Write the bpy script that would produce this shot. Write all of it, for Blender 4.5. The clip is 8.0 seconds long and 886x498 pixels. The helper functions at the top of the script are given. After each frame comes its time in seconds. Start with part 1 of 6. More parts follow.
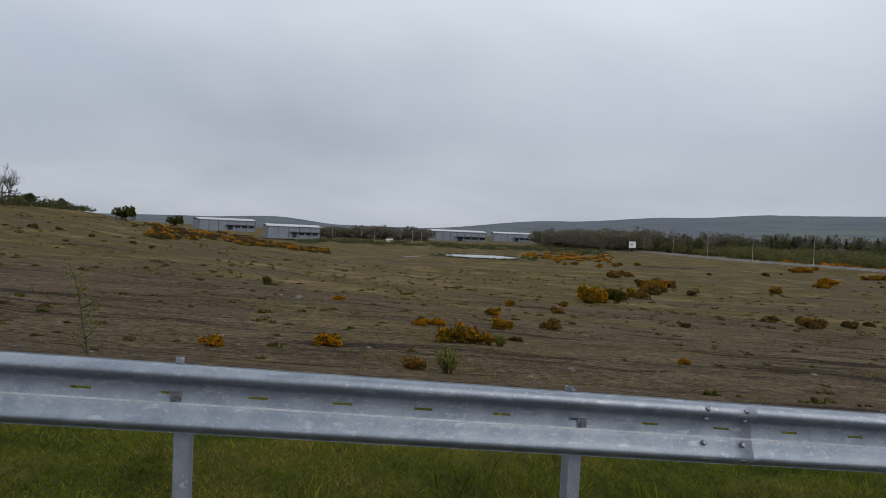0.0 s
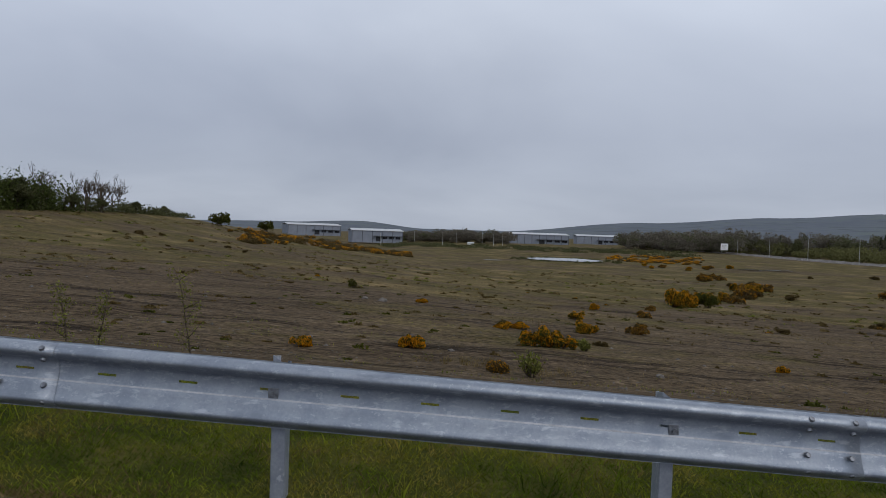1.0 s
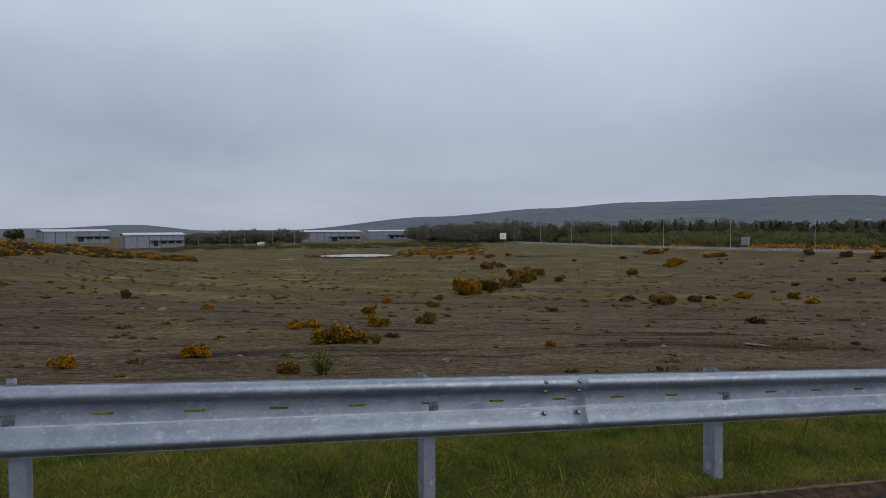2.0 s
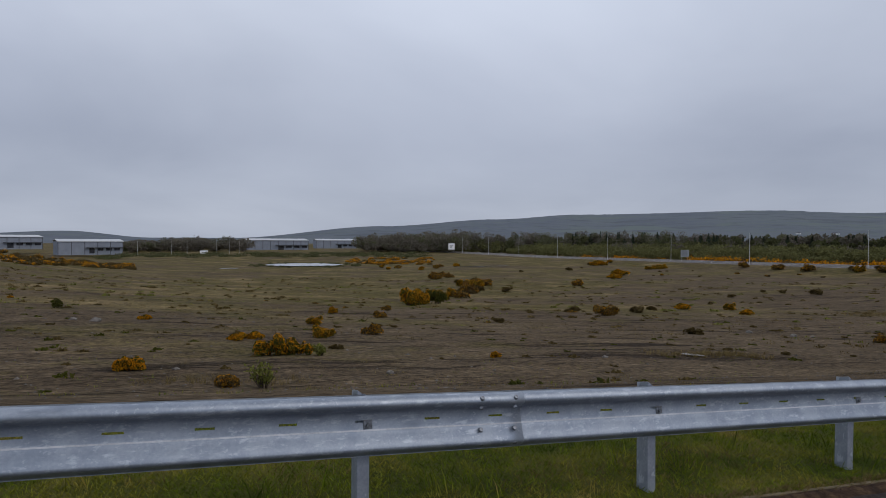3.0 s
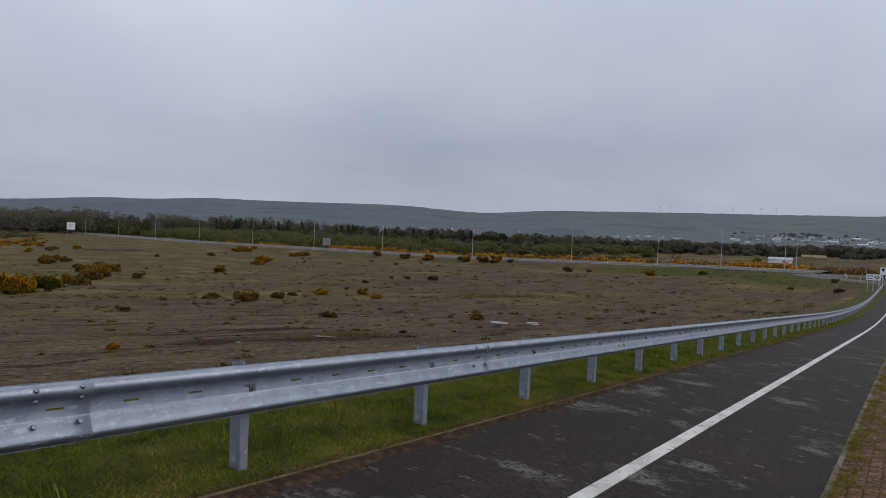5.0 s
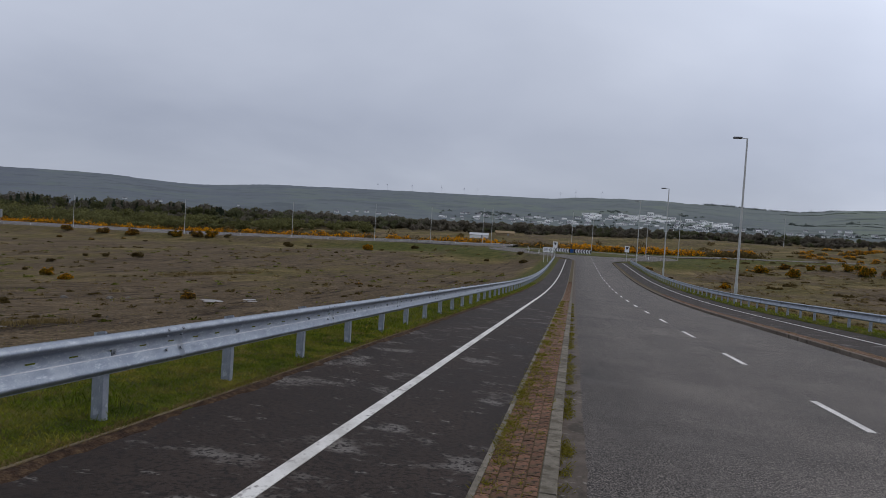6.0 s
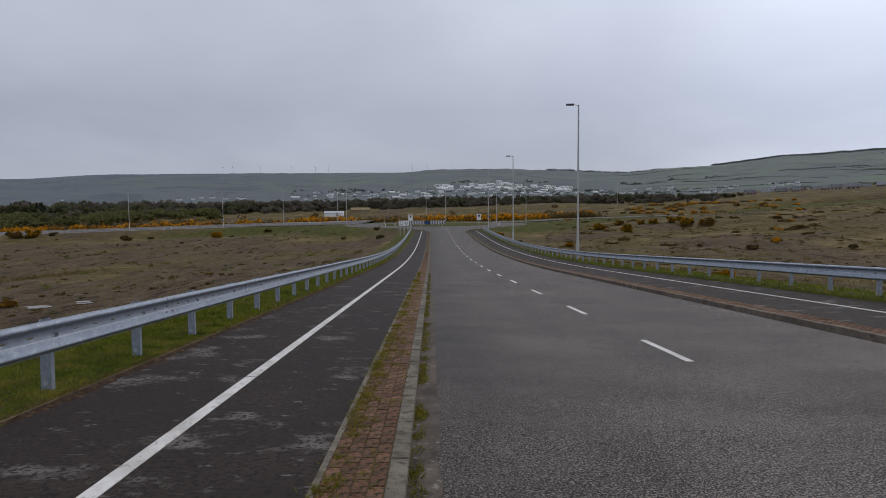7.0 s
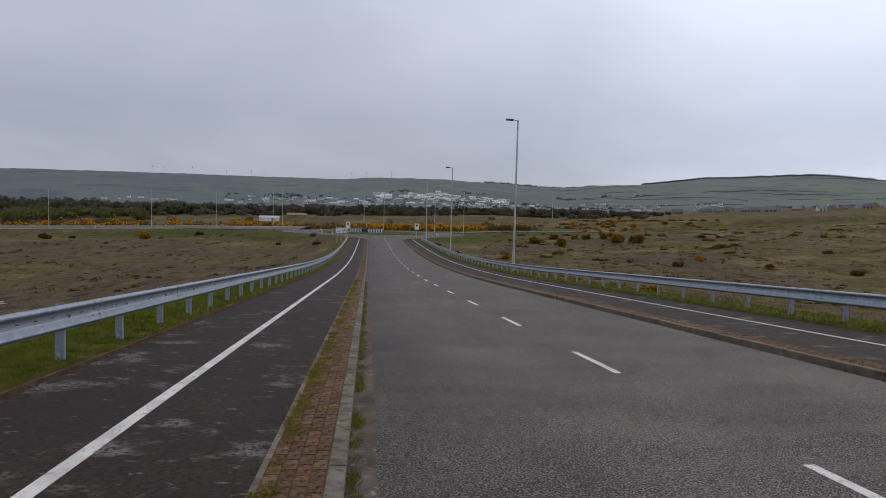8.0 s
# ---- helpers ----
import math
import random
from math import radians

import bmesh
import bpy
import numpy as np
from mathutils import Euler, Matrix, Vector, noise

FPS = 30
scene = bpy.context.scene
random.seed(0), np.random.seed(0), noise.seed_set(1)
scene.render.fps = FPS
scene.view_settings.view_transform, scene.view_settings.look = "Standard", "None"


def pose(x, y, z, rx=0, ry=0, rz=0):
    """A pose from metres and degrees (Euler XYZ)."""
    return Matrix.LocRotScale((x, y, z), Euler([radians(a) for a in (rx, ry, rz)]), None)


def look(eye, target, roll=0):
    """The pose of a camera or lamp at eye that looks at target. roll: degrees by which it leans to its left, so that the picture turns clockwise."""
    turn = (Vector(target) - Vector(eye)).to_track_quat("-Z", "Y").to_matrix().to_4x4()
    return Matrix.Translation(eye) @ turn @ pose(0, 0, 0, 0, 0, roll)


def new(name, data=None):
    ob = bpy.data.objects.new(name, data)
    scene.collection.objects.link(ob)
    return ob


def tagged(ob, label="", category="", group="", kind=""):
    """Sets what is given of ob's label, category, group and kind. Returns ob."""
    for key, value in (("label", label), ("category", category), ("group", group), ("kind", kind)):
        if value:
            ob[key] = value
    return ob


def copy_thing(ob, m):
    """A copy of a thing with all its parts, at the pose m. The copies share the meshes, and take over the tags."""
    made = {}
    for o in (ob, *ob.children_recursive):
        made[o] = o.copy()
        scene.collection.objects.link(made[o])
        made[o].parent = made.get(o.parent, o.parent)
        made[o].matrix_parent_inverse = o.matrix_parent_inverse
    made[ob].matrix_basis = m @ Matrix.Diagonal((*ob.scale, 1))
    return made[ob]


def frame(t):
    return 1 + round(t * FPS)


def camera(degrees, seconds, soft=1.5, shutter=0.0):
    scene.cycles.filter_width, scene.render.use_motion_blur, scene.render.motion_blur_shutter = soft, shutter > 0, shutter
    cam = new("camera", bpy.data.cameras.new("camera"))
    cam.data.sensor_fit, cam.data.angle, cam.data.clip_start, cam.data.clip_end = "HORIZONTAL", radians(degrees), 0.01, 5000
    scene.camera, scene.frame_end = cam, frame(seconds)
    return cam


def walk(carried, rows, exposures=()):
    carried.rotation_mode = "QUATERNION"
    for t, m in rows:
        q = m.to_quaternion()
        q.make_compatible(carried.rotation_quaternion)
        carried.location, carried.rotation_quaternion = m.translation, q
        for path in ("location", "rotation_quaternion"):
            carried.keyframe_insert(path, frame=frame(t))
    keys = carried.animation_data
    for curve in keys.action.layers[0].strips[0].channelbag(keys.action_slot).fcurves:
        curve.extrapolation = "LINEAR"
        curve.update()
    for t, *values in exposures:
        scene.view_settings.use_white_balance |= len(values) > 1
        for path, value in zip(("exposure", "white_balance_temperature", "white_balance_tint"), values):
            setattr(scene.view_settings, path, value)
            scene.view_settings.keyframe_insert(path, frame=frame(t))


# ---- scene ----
cam = camera(68.86, 8.0, soft=0.8)
# time, eye, target, roll
PATH = [
    (0, (-0.401, -0.005, 1.585), (-10.304, 1.346, 1.276), 2.38),
    (0.5, (-0.379, -0.037, 1.586), (-10.375, 0.170, 1.414), 2.31),
    (1, (-0.376, -0.029, 1.584), (-10.371, 0.069, 1.279), 1.91),
    (1.5, (-0.336, 0.020, 1.589), (-10.310, 0.679, 1.288), 0.13),
    (2, (-0.234, 0.105, 1.587), (-9.700, 3.315, 1.277), -0.38),
    (2.2, (-0.237, 0.129, 1.592), (-9.595, 3.641, 1.279), 0.21),
    (3.3, (-0.244, 0.179, 1.618), (-9.360, 4.287, 1.527), 0.02),
    (3.5, (-0.229, 0.179, 1.614), (-9.294, 4.400, 1.555), 0.01),
    (4, (-0.214, 0.214, 1.603), (-9.020, 4.953, 1.565), 0.21),
    (4.5, (-0.190, 0.328, 1.570), (-7.941, 6.638, 1.264), 0.40),
    (5, (-0.106, 0.434, 1.565), (-5.986, 8.520, 1.338), 2.62),
    (5.2, (-0.068, 0.461, 1.572), (-4.980, 9.168, 1.325), 2.75),
    (6.3, (0.070, 0.582, 1.566), (-1.289, 10.480, 1.135), 2.52),
    (6.5, (0.122, 0.584, 1.555), (-0.871, 10.521, 1.034), 1.34),
    (7, (0.170, 0.623, 1.527), (0.348, 10.597, 0.825), -0.52),
    (7.5, (0.142, 0.559, 1.535), (0.922, 10.503, 0.828), 0.29),
    (8, (0.120, 0.527, 1.543), (1.268, 10.446, 0.995), 1.55),
]
walk(cam, [(t, look(eye, target, roll)) for t, eye, target, roll in PATH], exposures=[(0.0, 0.14, 6750, 8), (0.5, 0.0, 6550, 9), (2.0, -0.03, 6400, 11), (4.5, -0.02, 6420, 12), (6.3, 0.0, 6500, 12), (8.0, 0.0, 6650, 12)])

# ---- world, sun, exposure ----
SUN_AZ, SUN_EL = 48.0, 48.0        # bearing and height of the veiled sun, degrees


def make_world():
    world = bpy.data.worlds.new("overcast_sky")
    scene.world = world
    world.use_nodes = True
    nt = world.node_tree
    nt.nodes.clear()
    N, L = nt.nodes.new, nt.links.new
    out, bg = N("ShaderNodeOutputWorld"), N("ShaderNodeBackground")
    sky = N("ShaderNodeTexSky")
    sky.sky_type, sky.sun_disc = "NISHITA", False
    sky.sun_elevation, sky.sun_rotation = radians(SUN_EL), radians(SUN_AZ)
    # the cloud sheet: stretched noise over the sky's dome, lighter where it is thin
    co = N("ShaderNodeTexCoord")
    sep = N("ShaderNodeSeparateXYZ")
    L(co.outputs["Generated"], sep.inputs[0])
    flat = N("ShaderNodeMath"); flat.operation = "ADD"; flat.inputs[1].default_value = 0.22
    L(sep.outputs["Z"], flat.inputs[0])
    lift = N("ShaderNodeMath"); lift.operation = "MAXIMUM"; lift.inputs[1].default_value = 0.05
    L(flat.outputs[0], lift.inputs[0])
    dx = N("ShaderNodeMath"); dx.operation = "DIVIDE"
    dy = N("ShaderNodeMath"); dy.operation = "DIVIDE"
    L(sep.outputs["X"], dx.inputs[0]); L(lift.outputs[0], dx.inputs[1])
    L(sep.outputs["Y"], dy.inputs[0]); L(lift.outputs[0], dy.inputs[1])
    com = N("ShaderNodeCombineXYZ")
    L(dx.outputs[0], com.inputs[0]); L(dy.outputs[0], com.inputs[1])
    noise_a = N("ShaderNodeTexNoise"); noise_a.inputs["Scale"].default_value = 0.6
    noise_a.inputs["Detail"].default_value = 5.0; noise_a.inputs["Roughness"].default_value = 0.5
    noise_a.inputs["Distortion"].default_value = 0.3
    L(com.outputs[0], noise_a.inputs["Vector"])
    ramp = N("ShaderNodeValToRGB")
    e = ramp.color_ramp.elements
    e[0].position, e[0].color = 0.26, (0.422, 0.468, 0.570, 1)
    e[1].position, e[1].color = 0.78, (0.64, 0.692, 0.795, 1)
    L(noise_a.outputs["Fac"], ramp.inputs["Fac"])
    # height: duller towards the horizon, with a pale rim right above it
    hr = N("ShaderNodeValToRGB")
    h = hr.color_ramp.elements
    h[0].position, h[0].color = 0.0, (0.84, 0.85, 0.86, 1)
    h[1].position, h[1].color = 1.0, (1.0, 1.0, 0.98, 1)
    for p, c in ((0.05, (0.84, 0.85, 0.865, 1)), (0.14, (0.83, 0.84, 0.865, 1)), (0.27, (1.04, 1.045, 1.05, 1)), (0.42, (1.28, 1.285, 1.27, 1)), (0.7, (1.12, 1.12, 1.11, 1))):
        n = hr.color_ramp.elements.new(p)
        n.color = c
    L(sep.outputs["Z"], hr.inputs["Fac"])
    # two thinner places in the sheet
    glow = None
    for az, el, lo, gain in ((48, 30, 0.62, 0.36), (52, 6, 0.80, 0.34), (-122, 30, 0.84, 0.12), (-60, 24, 0.90, 0.07)):
        dot = N("ShaderNodeVectorMath"); dot.operation = "DOT_PRODUCT"
        dot.inputs[1].default_value = (math.sin(radians(az)) * math.cos(radians(el)), math.cos(radians(az)) * math.cos(radians(el)), math.sin(radians(el)))
        L(co.outputs["Generated"], dot.inputs[0])
        mr = N("ShaderNodeMapRange"); mr.interpolation_type = "SMOOTHSTEP"
        mr.inputs["From Min"].default_value, mr.inputs["From Max"].default_value = lo, 1.0
        mr.inputs["To Min"].default_value, mr.inputs["To Max"].default_value = (1.0 if glow is None else 0.0), (1.0 if glow is None else 0.0) + gain
        L(dot.outputs["Value"], mr.inputs["Value"])
        if glow is None:
            glow = mr.outputs[0]
        else:
            ad = N("ShaderNodeMath"); ad.operation = "ADD"
            L(glow, ad.inputs[0]); L(mr.outputs[0], ad.inputs[1])
            glow = ad.outputs[0]
    mul = N("ShaderNodeMix"); mul.data_type, mul.blend_type = "RGBA", "MULTIPLY"
    mul.inputs["Factor"].default_value = 1.0
    L(ramp.outputs["Color"], mul.inputs["A"]); L(hr.outputs["Color"], mul.inputs["B"])
    # thin blue of the clear sky above the sheet
    dim = N("ShaderNodeMix"); dim.data_type, dim.blend_type = "RGBA", "MULTIPLY"
    dim.inputs["Factor"].default_value = 1.0
    L(sky.outputs["Color"], dim.inputs["A"]); dim.inputs["B"].default_value = (0.09, 0.09, 0.09, 1)
    mix = N("ShaderNodeMix"); mix.data_type = "RGBA"
    mix.inputs["Factor"].default_value = 0.95
    L(dim.outputs["Result"], mix.inputs["A"]); L(mul.outputs["Result"], mix.inputs["B"])
    L(mix.outputs["Result"], bg.inputs["Color"])
    power = N("ShaderNodeMath"); power.operation = "MULTIPLY"; power.inputs[1].default_value = 0.92
    L(glow, power.inputs[0])
    L(power.outputs[0], bg.inputs["Strength"])
    L(bg.outputs[0], out.inputs["Surface"])


make_world()
sun_data = bpy.data.lights.new("sun", "SUN")
sun_data.energy, sun_data.angle, sun_data.color = 0.8, radians(40), (1.0, 0.89, 0.74)
sun = new("sun", sun_data)
_az, _el = radians(SUN_AZ), radians(SUN_EL)
sun.matrix_world = look((200 * math.sin(_az) * math.cos(_el), 200 * math.cos(_az) * math.cos(_el), 200 * math.sin(_el)), (0, 0, 0))


# ---- materials ----
def mat(name, cols, scale=4.0, rough=0.8, metal=0.0, bump=0.2, fine=60.0, bump_dist=0.01, detail=6.0, lo=0.35, hi=0.65,
        stretch=(1, 1, 1), rough_var=0.1, random_value=0.0, spec=0.12, fine_amount=0.35, patches=(), island=0.0, thin=0.0):
    """A surface of two or three colours in large and fine patches, with fine relief."""
    m = bpy.data.materials.new(name)
    m.use_nodes = True
    nt = m.node_tree
    N, L = nt.nodes.new, nt.links.new
    b = nt.nodes["Principled BSDF"]
    co, mp = N("ShaderNodeTexCoord"), N("ShaderNodeMapping")
    mp.inputs["Scale"].default_value = stretch
    L(co.outputs["Object"], mp.inputs["Vector"])
    big, small = N("ShaderNodeTexNoise"), N("ShaderNodeTexNoise")
    big.inputs["Scale"].default_value, big.inputs["Detail"].default_value = scale, detail
    small.inputs["Scale"].default_value, small.inputs["Detail"].default_value = fine, 3.0
    L(mp.outputs[0], big.inputs["Vector"]); L(mp.outputs[0], small.inputs["Vector"])
    ramp = N("ShaderNodeValToRGB")
    el = ramp.color_ramp.elements
    el[0].position, el[0].color = lo, (*cols[0], 1)
    el[1].position, el[1].color = hi, (*cols[-1], 1)
    if len(cols) > 2:
        for i, c in enumerate(cols[1:-1], 1):
            n = el.new(lo + (hi - lo) * i / (len(cols) - 1))
            n.color = (*c, 1)
    blend = N("ShaderNodeMix"); blend.data_type = "FLOAT"
    blend.inputs["Factor"].default_value = fine_amount
    L(big.outputs["Fac"], blend.inputs["A"]); L(small.outputs["Fac"], blend.inputs["B"])
    L(blend.outputs["Result"], ramp.inputs["Fac"])
    col = ramp.outputs["Color"]
    for pc, ps, plo, phi, pstretch, seed in patches:
        pm, pn, pr, px = N("ShaderNodeMapping"), N("ShaderNodeTexNoise"), N("ShaderNodeMapRange"), N("ShaderNodeMix")
        pm.inputs["Scale"].default_value, pm.inputs["Location"].default_value = pstretch, (seed, seed * 0.7, 0)
        L(co.outputs["Object"], pm.inputs["Vector"]); L(pm.outputs[0], pn.inputs["Vector"])
        pn.inputs["Scale"].default_value, pn.inputs["Detail"].default_value, pn.inputs["Roughness"].default_value = ps, 7.0, 0.62
        pr.inputs["From Min"].default_value, pr.inputs["From Max"].default_value = plo, phi
        L(pn.outputs["Fac"], pr.inputs["Value"])
        px.data_type = "RGBA"
        L(pr.outputs[0], px.inputs["Factor"]); L(col, px.inputs["A"])
        px.inputs["B"].default_value = (*pc, 1)
        col = px.outputs["Result"]
    if island:
        ge, ih, im = N("ShaderNodeNewGeometry"), N("ShaderNodeHueSaturation"), N("ShaderNodeMapRange")
        im.inputs["To Min"].default_value, im.inputs["To Max"].default_value = 1 - island, 1 + island
        L(ge.outputs["Random Per Island"], im.inputs["Value"])
        L(im.outputs[0], ih.inputs["Value"]); L(col, ih.inputs["Color"])
        col = ih.outputs["Color"]
    if random_value:
        oi, hsv = N("ShaderNodeObjectInfo"), N("ShaderNodeHueSaturation")
        mr = N("ShaderNodeMapRange")
        mr.inputs["To Min"].default_value, mr.inputs["To Max"].default_value = 1 - random_value, 1 + random_value
        L(oi.outputs["Random"], mr.inputs["Value"])
        L(mr.outputs[0], hsv.inputs["Value"]); L(col, hsv.inputs["Color"])
        col = hsv.outputs["Color"]
    L(col, b.inputs["Base Color"])
    rr = N("ShaderNodeMapRange")
    rr.inputs["To Min"].default_value, rr.inputs["To Max"].default_value = max(0.02, rough - rough_var), min(1, rough + rough_var)
    L(big.outputs["Fac"], rr.inputs["Value"]); L(rr.outputs[0], b.inputs["Roughness"])
    b.inputs["Metallic"].default_value = metal
    b.inputs["Specular IOR Level"].default_value = spec
    if bump:
        bp = N("ShaderNodeBump")
        bp.inputs["Strength"].default_value, bp.inputs["Distance"].default_value = bump, bump_dist
        L(small.outputs["Fac"], bp.inputs["Height"]); L(bp.outputs[0], b.inputs["Normal"])
    if thin:                        # leaves let light through
        tr, both = N("ShaderNodeBsdfTranslucent"), N("ShaderNodeMixShader")
        L(col, tr.inputs["Color"])
        both.inputs[0].default_value = thin
        L(b.outputs[0], both.inputs[1]); L(tr.outputs[0], both.inputs[2])
        L(both.outputs[0], nt.nodes["Material Output"].inputs["Surface"])
    return m


M_ROAD = mat("asphalt_carriageway", [(0.019, 0.0162, 0.0145), (0.104, 0.090, 0.081), (0.255, 0.226, 0.205)], 0.5, 0.74, spec=0.2, bump=0.7, fine=66, bump_dist=0.012, fine_amount=0.80, lo=0.43, hi=0.605,
             patches=[((0.145, 0.129, 0.117), 1.6, 0.48, 0.90, (0.35, 0.9, 1), 3.0), ((0.055, 0.049, 0.045), 0.6, 0.56, 1.0, (1.3, 0.16, 1), 9.0), ((0.24, 0.222, 0.204), 60, 0.60, 0.66, (1, 1, 1), 1.0), ((0.010, 0.0090, 0.0085), 70, 0.53, 0.60, (1, 1, 1), 5.0)])


def edge_band(m, x0, x1, colour, amount):
    """The coarse dark band along the carriageway's edge, where no wheel runs."""
    nt = m.node_tree
    N, L = nt.nodes.new, nt.links.new
    b = nt.nodes["Principled BSDF"]
    src = b.inputs["Base Color"].links[0].from_socket
    co, sep, n, add = N("ShaderNodeTexCoord"), N("ShaderNodeSeparateXYZ"), N("ShaderNodeTexNoise"), N("ShaderNodeMath")
    L(co.outputs["Object"], sep.inputs[0]); L(co.outputs["Object"], n.inputs["Vector"])
    n.inputs["Scale"].default_value, n.inputs["Detail"].default_value = 2.2, 8.0
    add.operation = "ADD"
    L(sep.outputs["X"], add.inputs[0]); L(n.outputs["Fac"], add.inputs[1])
    f, lim, both, x = N("ShaderNodeMapRange"), N("ShaderNodeMapRange"), N("ShaderNodeMath"), N("ShaderNodeMix")
    f.interpolation_type = "SMOOTHSTEP"
    f.inputs["From Min"].default_value, f.inputs["From Max"].default_value = x0 + 0.5, x1 + 0.5
    f.inputs["To Min"].default_value, f.inputs["To Max"].default_value = amount, 0.0
    lim.inputs["From Min"].default_value, lim.inputs["From Max"].default_value = -0.05, 0.05
    L(add.outputs[0], f.inputs["Value"]); L(sep.outputs["X"], lim.inputs["Value"])
    both.operation = "MULTIPLY"
    L(f.outputs[0], both.inputs[0]); L(lim.outputs[0], both.inputs[1])
    x.data_type, x.blend_type = "RGBA", "MULTIPLY"
    L(both.outputs[0], x.inputs["Factor"]); L(src, x.inputs["A"])
    x.inputs["B"].default_value = (*colour, 1)
    L(x.outputs["Result"], b.inputs["Base Color"])


edge_band(M_ROAD, 0.2, 2.1, (0.52, 0.51, 0.50), 0.55)
M_PATH = mat("asphalt_path", [(0.0200, 0.0142, 0.0115), (0.045, 0.0335, 0.0280)], 0.8, 0.75, bump=0.6, fine=110, bump_dist=0.005,
             patches=[((0.135, 0.122, 0.112), 1.9, 0.565, 0.66, (0.7, 0.8, 1), 1.7), ((0.16, 0.146, 0.135), 7.0, 0.61, 0.70, (0.6, 1.2, 1), 11.7), ((0.017, 0.0135, 0.0118), 26.0, 0.50, 0.58, (1, 1, 1), 16.1)])
M_CHANNEL = mat("concrete_channel", [(0.064, 0.052, 0.043), (0.136, 0.113, 0.095)], 3.0, 0.85, fine=80, patches=[((0.045, 0.039, 0.031), 5.0, 0.50, 0.66, (1, 0.5, 1), 4.0), ((0.21, 0.19, 0.168), 12.0, 0.58, 0.68, (1, 1, 1), 14.0)])
M_KERB = mat("concrete_kerb", [(0.10, 0.087, 0.069), (0.205, 0.183, 0.150)], 6.0, 0.88, fine=90, random_value=0.14, patches=[((0.085, 0.075, 0.055), 5.0, 0.50, 0.64, (1, 1, 1), 2.0), ((0.05, 0.045, 0.03), 18.0, 0.58, 0.66, (1, 1, 1), 12.0)])
M_KERB_OLD = mat("stained_kerb", [(0.11, 0.088, 0.07), (0.20, 0.165, 0.135)], 5.0, 0.9, fine=90, random_value=0.16, patches=[((0.05, 0.042, 0.03), 3.0, 0.55, 0.7, (1, 1, 1), 2.0)])
M_BRICK = mat("clay_paver", [(0.128, 0.066, 0.043), (0.215, 0.115, 0.076)], 14.0, 0.92, fine=140, random_value=0.26, bump=0.8, bump_dist=0.008, patches=[((0.100, 0.070, 0.046), 5.0, 0.44, 0.64, (1, 0.6, 1), 5.0), ((0.038, 0.031, 0.020), 22.0, 0.50, 0.58, (1, 1, 1), 15.0), ((0.040, 0.031, 0.021), 3.2, 0.58, 0.70, (1, 0.6, 1), 45.0), ((0.10, 0.098, 0.024), 4.0, 0.58, 0.66, (1, 0.7, 1), 25.0)])
M_JOINT = mat("mossy_grit", [(0.05, 0.038, 0.02), (0.115, 0.088, 0.045)], 8.0, 0.95, fine=90)
M_WHITE = mat("road_marking_white", [(0.46, 0.45, 0.43), (0.65, 0.64, 0.615)], 3.0, 0.7, fine=60, lo=0.25, hi=0.5, patches=[((0.23, 0.22, 0.21), 22.0, 0.56, 0.68, (1, 0.6, 1), 7.0), ((0.40, 0.385, 0.36), 2.5, 0.50, 0.70, (1, 0.5, 1), 3.0)])
M_GALV = mat("galvanised_steel", [(0.232, 0.267, 0.322), (0.272, 0.308, 0.363), (0.312, 0.348, 0.402)], 7.0, 0.44, metal=0.5, spec=0.45, bump=0.04, fine=70, fine_amount=0.3, lo=0.40, hi=0.60, rough_var=0.1,
             patches=[((0.36, 0.395, 0.45), 42.0, 0.575, 0.65, (1, 0.6, 1), 3.3), ((0.42, 0.455, 0.51), 19.0, 0.57, 0.68, (1, 0.45, 1.4), 23.3), ((0.20, 0.23, 0.28), 9.0, 0.56, 0.70, (1, 0.35, 1), 8.3)])
M_GALV_PALE = mat("pale_zinc_dust", [(0.33, 0.345, 0.375), (0.50, 0.515, 0.545)], 6.0, 0.7, metal=0.1, bump=0.05, fine=60, lo=0.4, hi=0.6)
M_GALV_POST = mat("galvanised_post", [(0.24, 0.27, 0.32), (0.36, 0.39, 0.445)], 10.0, 0.5, metal=0.4, spec=0.4, bump=0.05, fine=60, patches=[((0.46, 0.49, 0.55), 16.0, 0.56, 0.6, (1, 1, 0.5), 3.3)])
M_BOLT = mat("dull_bolt", [(0.16, 0.17, 0.19), (0.28, 0.30, 0.33)], 30.0, 0.5, metal=0.7, bump=0)
M_GRASS = mat("verge_turf", [(0.024, 0.030, 0.004), (0.056, 0.062, 0.007), (0.12, 0.10, 0.024)], 1.6, 0.95, bump=0.8, fine=45, bump_dist=0.03)
M_BLADE = mat("grass_blade", [(0.038, 0.066, 0.005), (0.125, 0.168, 0.011), (0.21, 0.205, 0.024), (0.30, 0.225, 0.060)], 2.4, 0.75, bump=0, fine=9, lo=0.35, hi=0.68, island=0.5, thin=0.3)
M_STRAW = mat("dry_grass", [(0.13, 0.095, 0.038), (0.25, 0.19, 0.085)], 2.0, 0.85, bump=0, fine=9, island=0.35, thin=0.45)
M_WEED = mat("weed_leaf", [(0.13, 0.125, 0.013), (0.25, 0.215, 0.035)], 4.0, 0.7, bump=0, fine=30, island=0.3, thin=0.45)
M_PIN = mat("buff_edging", [(0.095, 0.075, 0.048), (0.19, 0.152, 0.10)], 5.0, 0.95, bump=0.6, fine=50, patches=[((0.06, 0.055, 0.02), 4.0, 0.5, 0.62, (1, 1, 1), 4.0)])
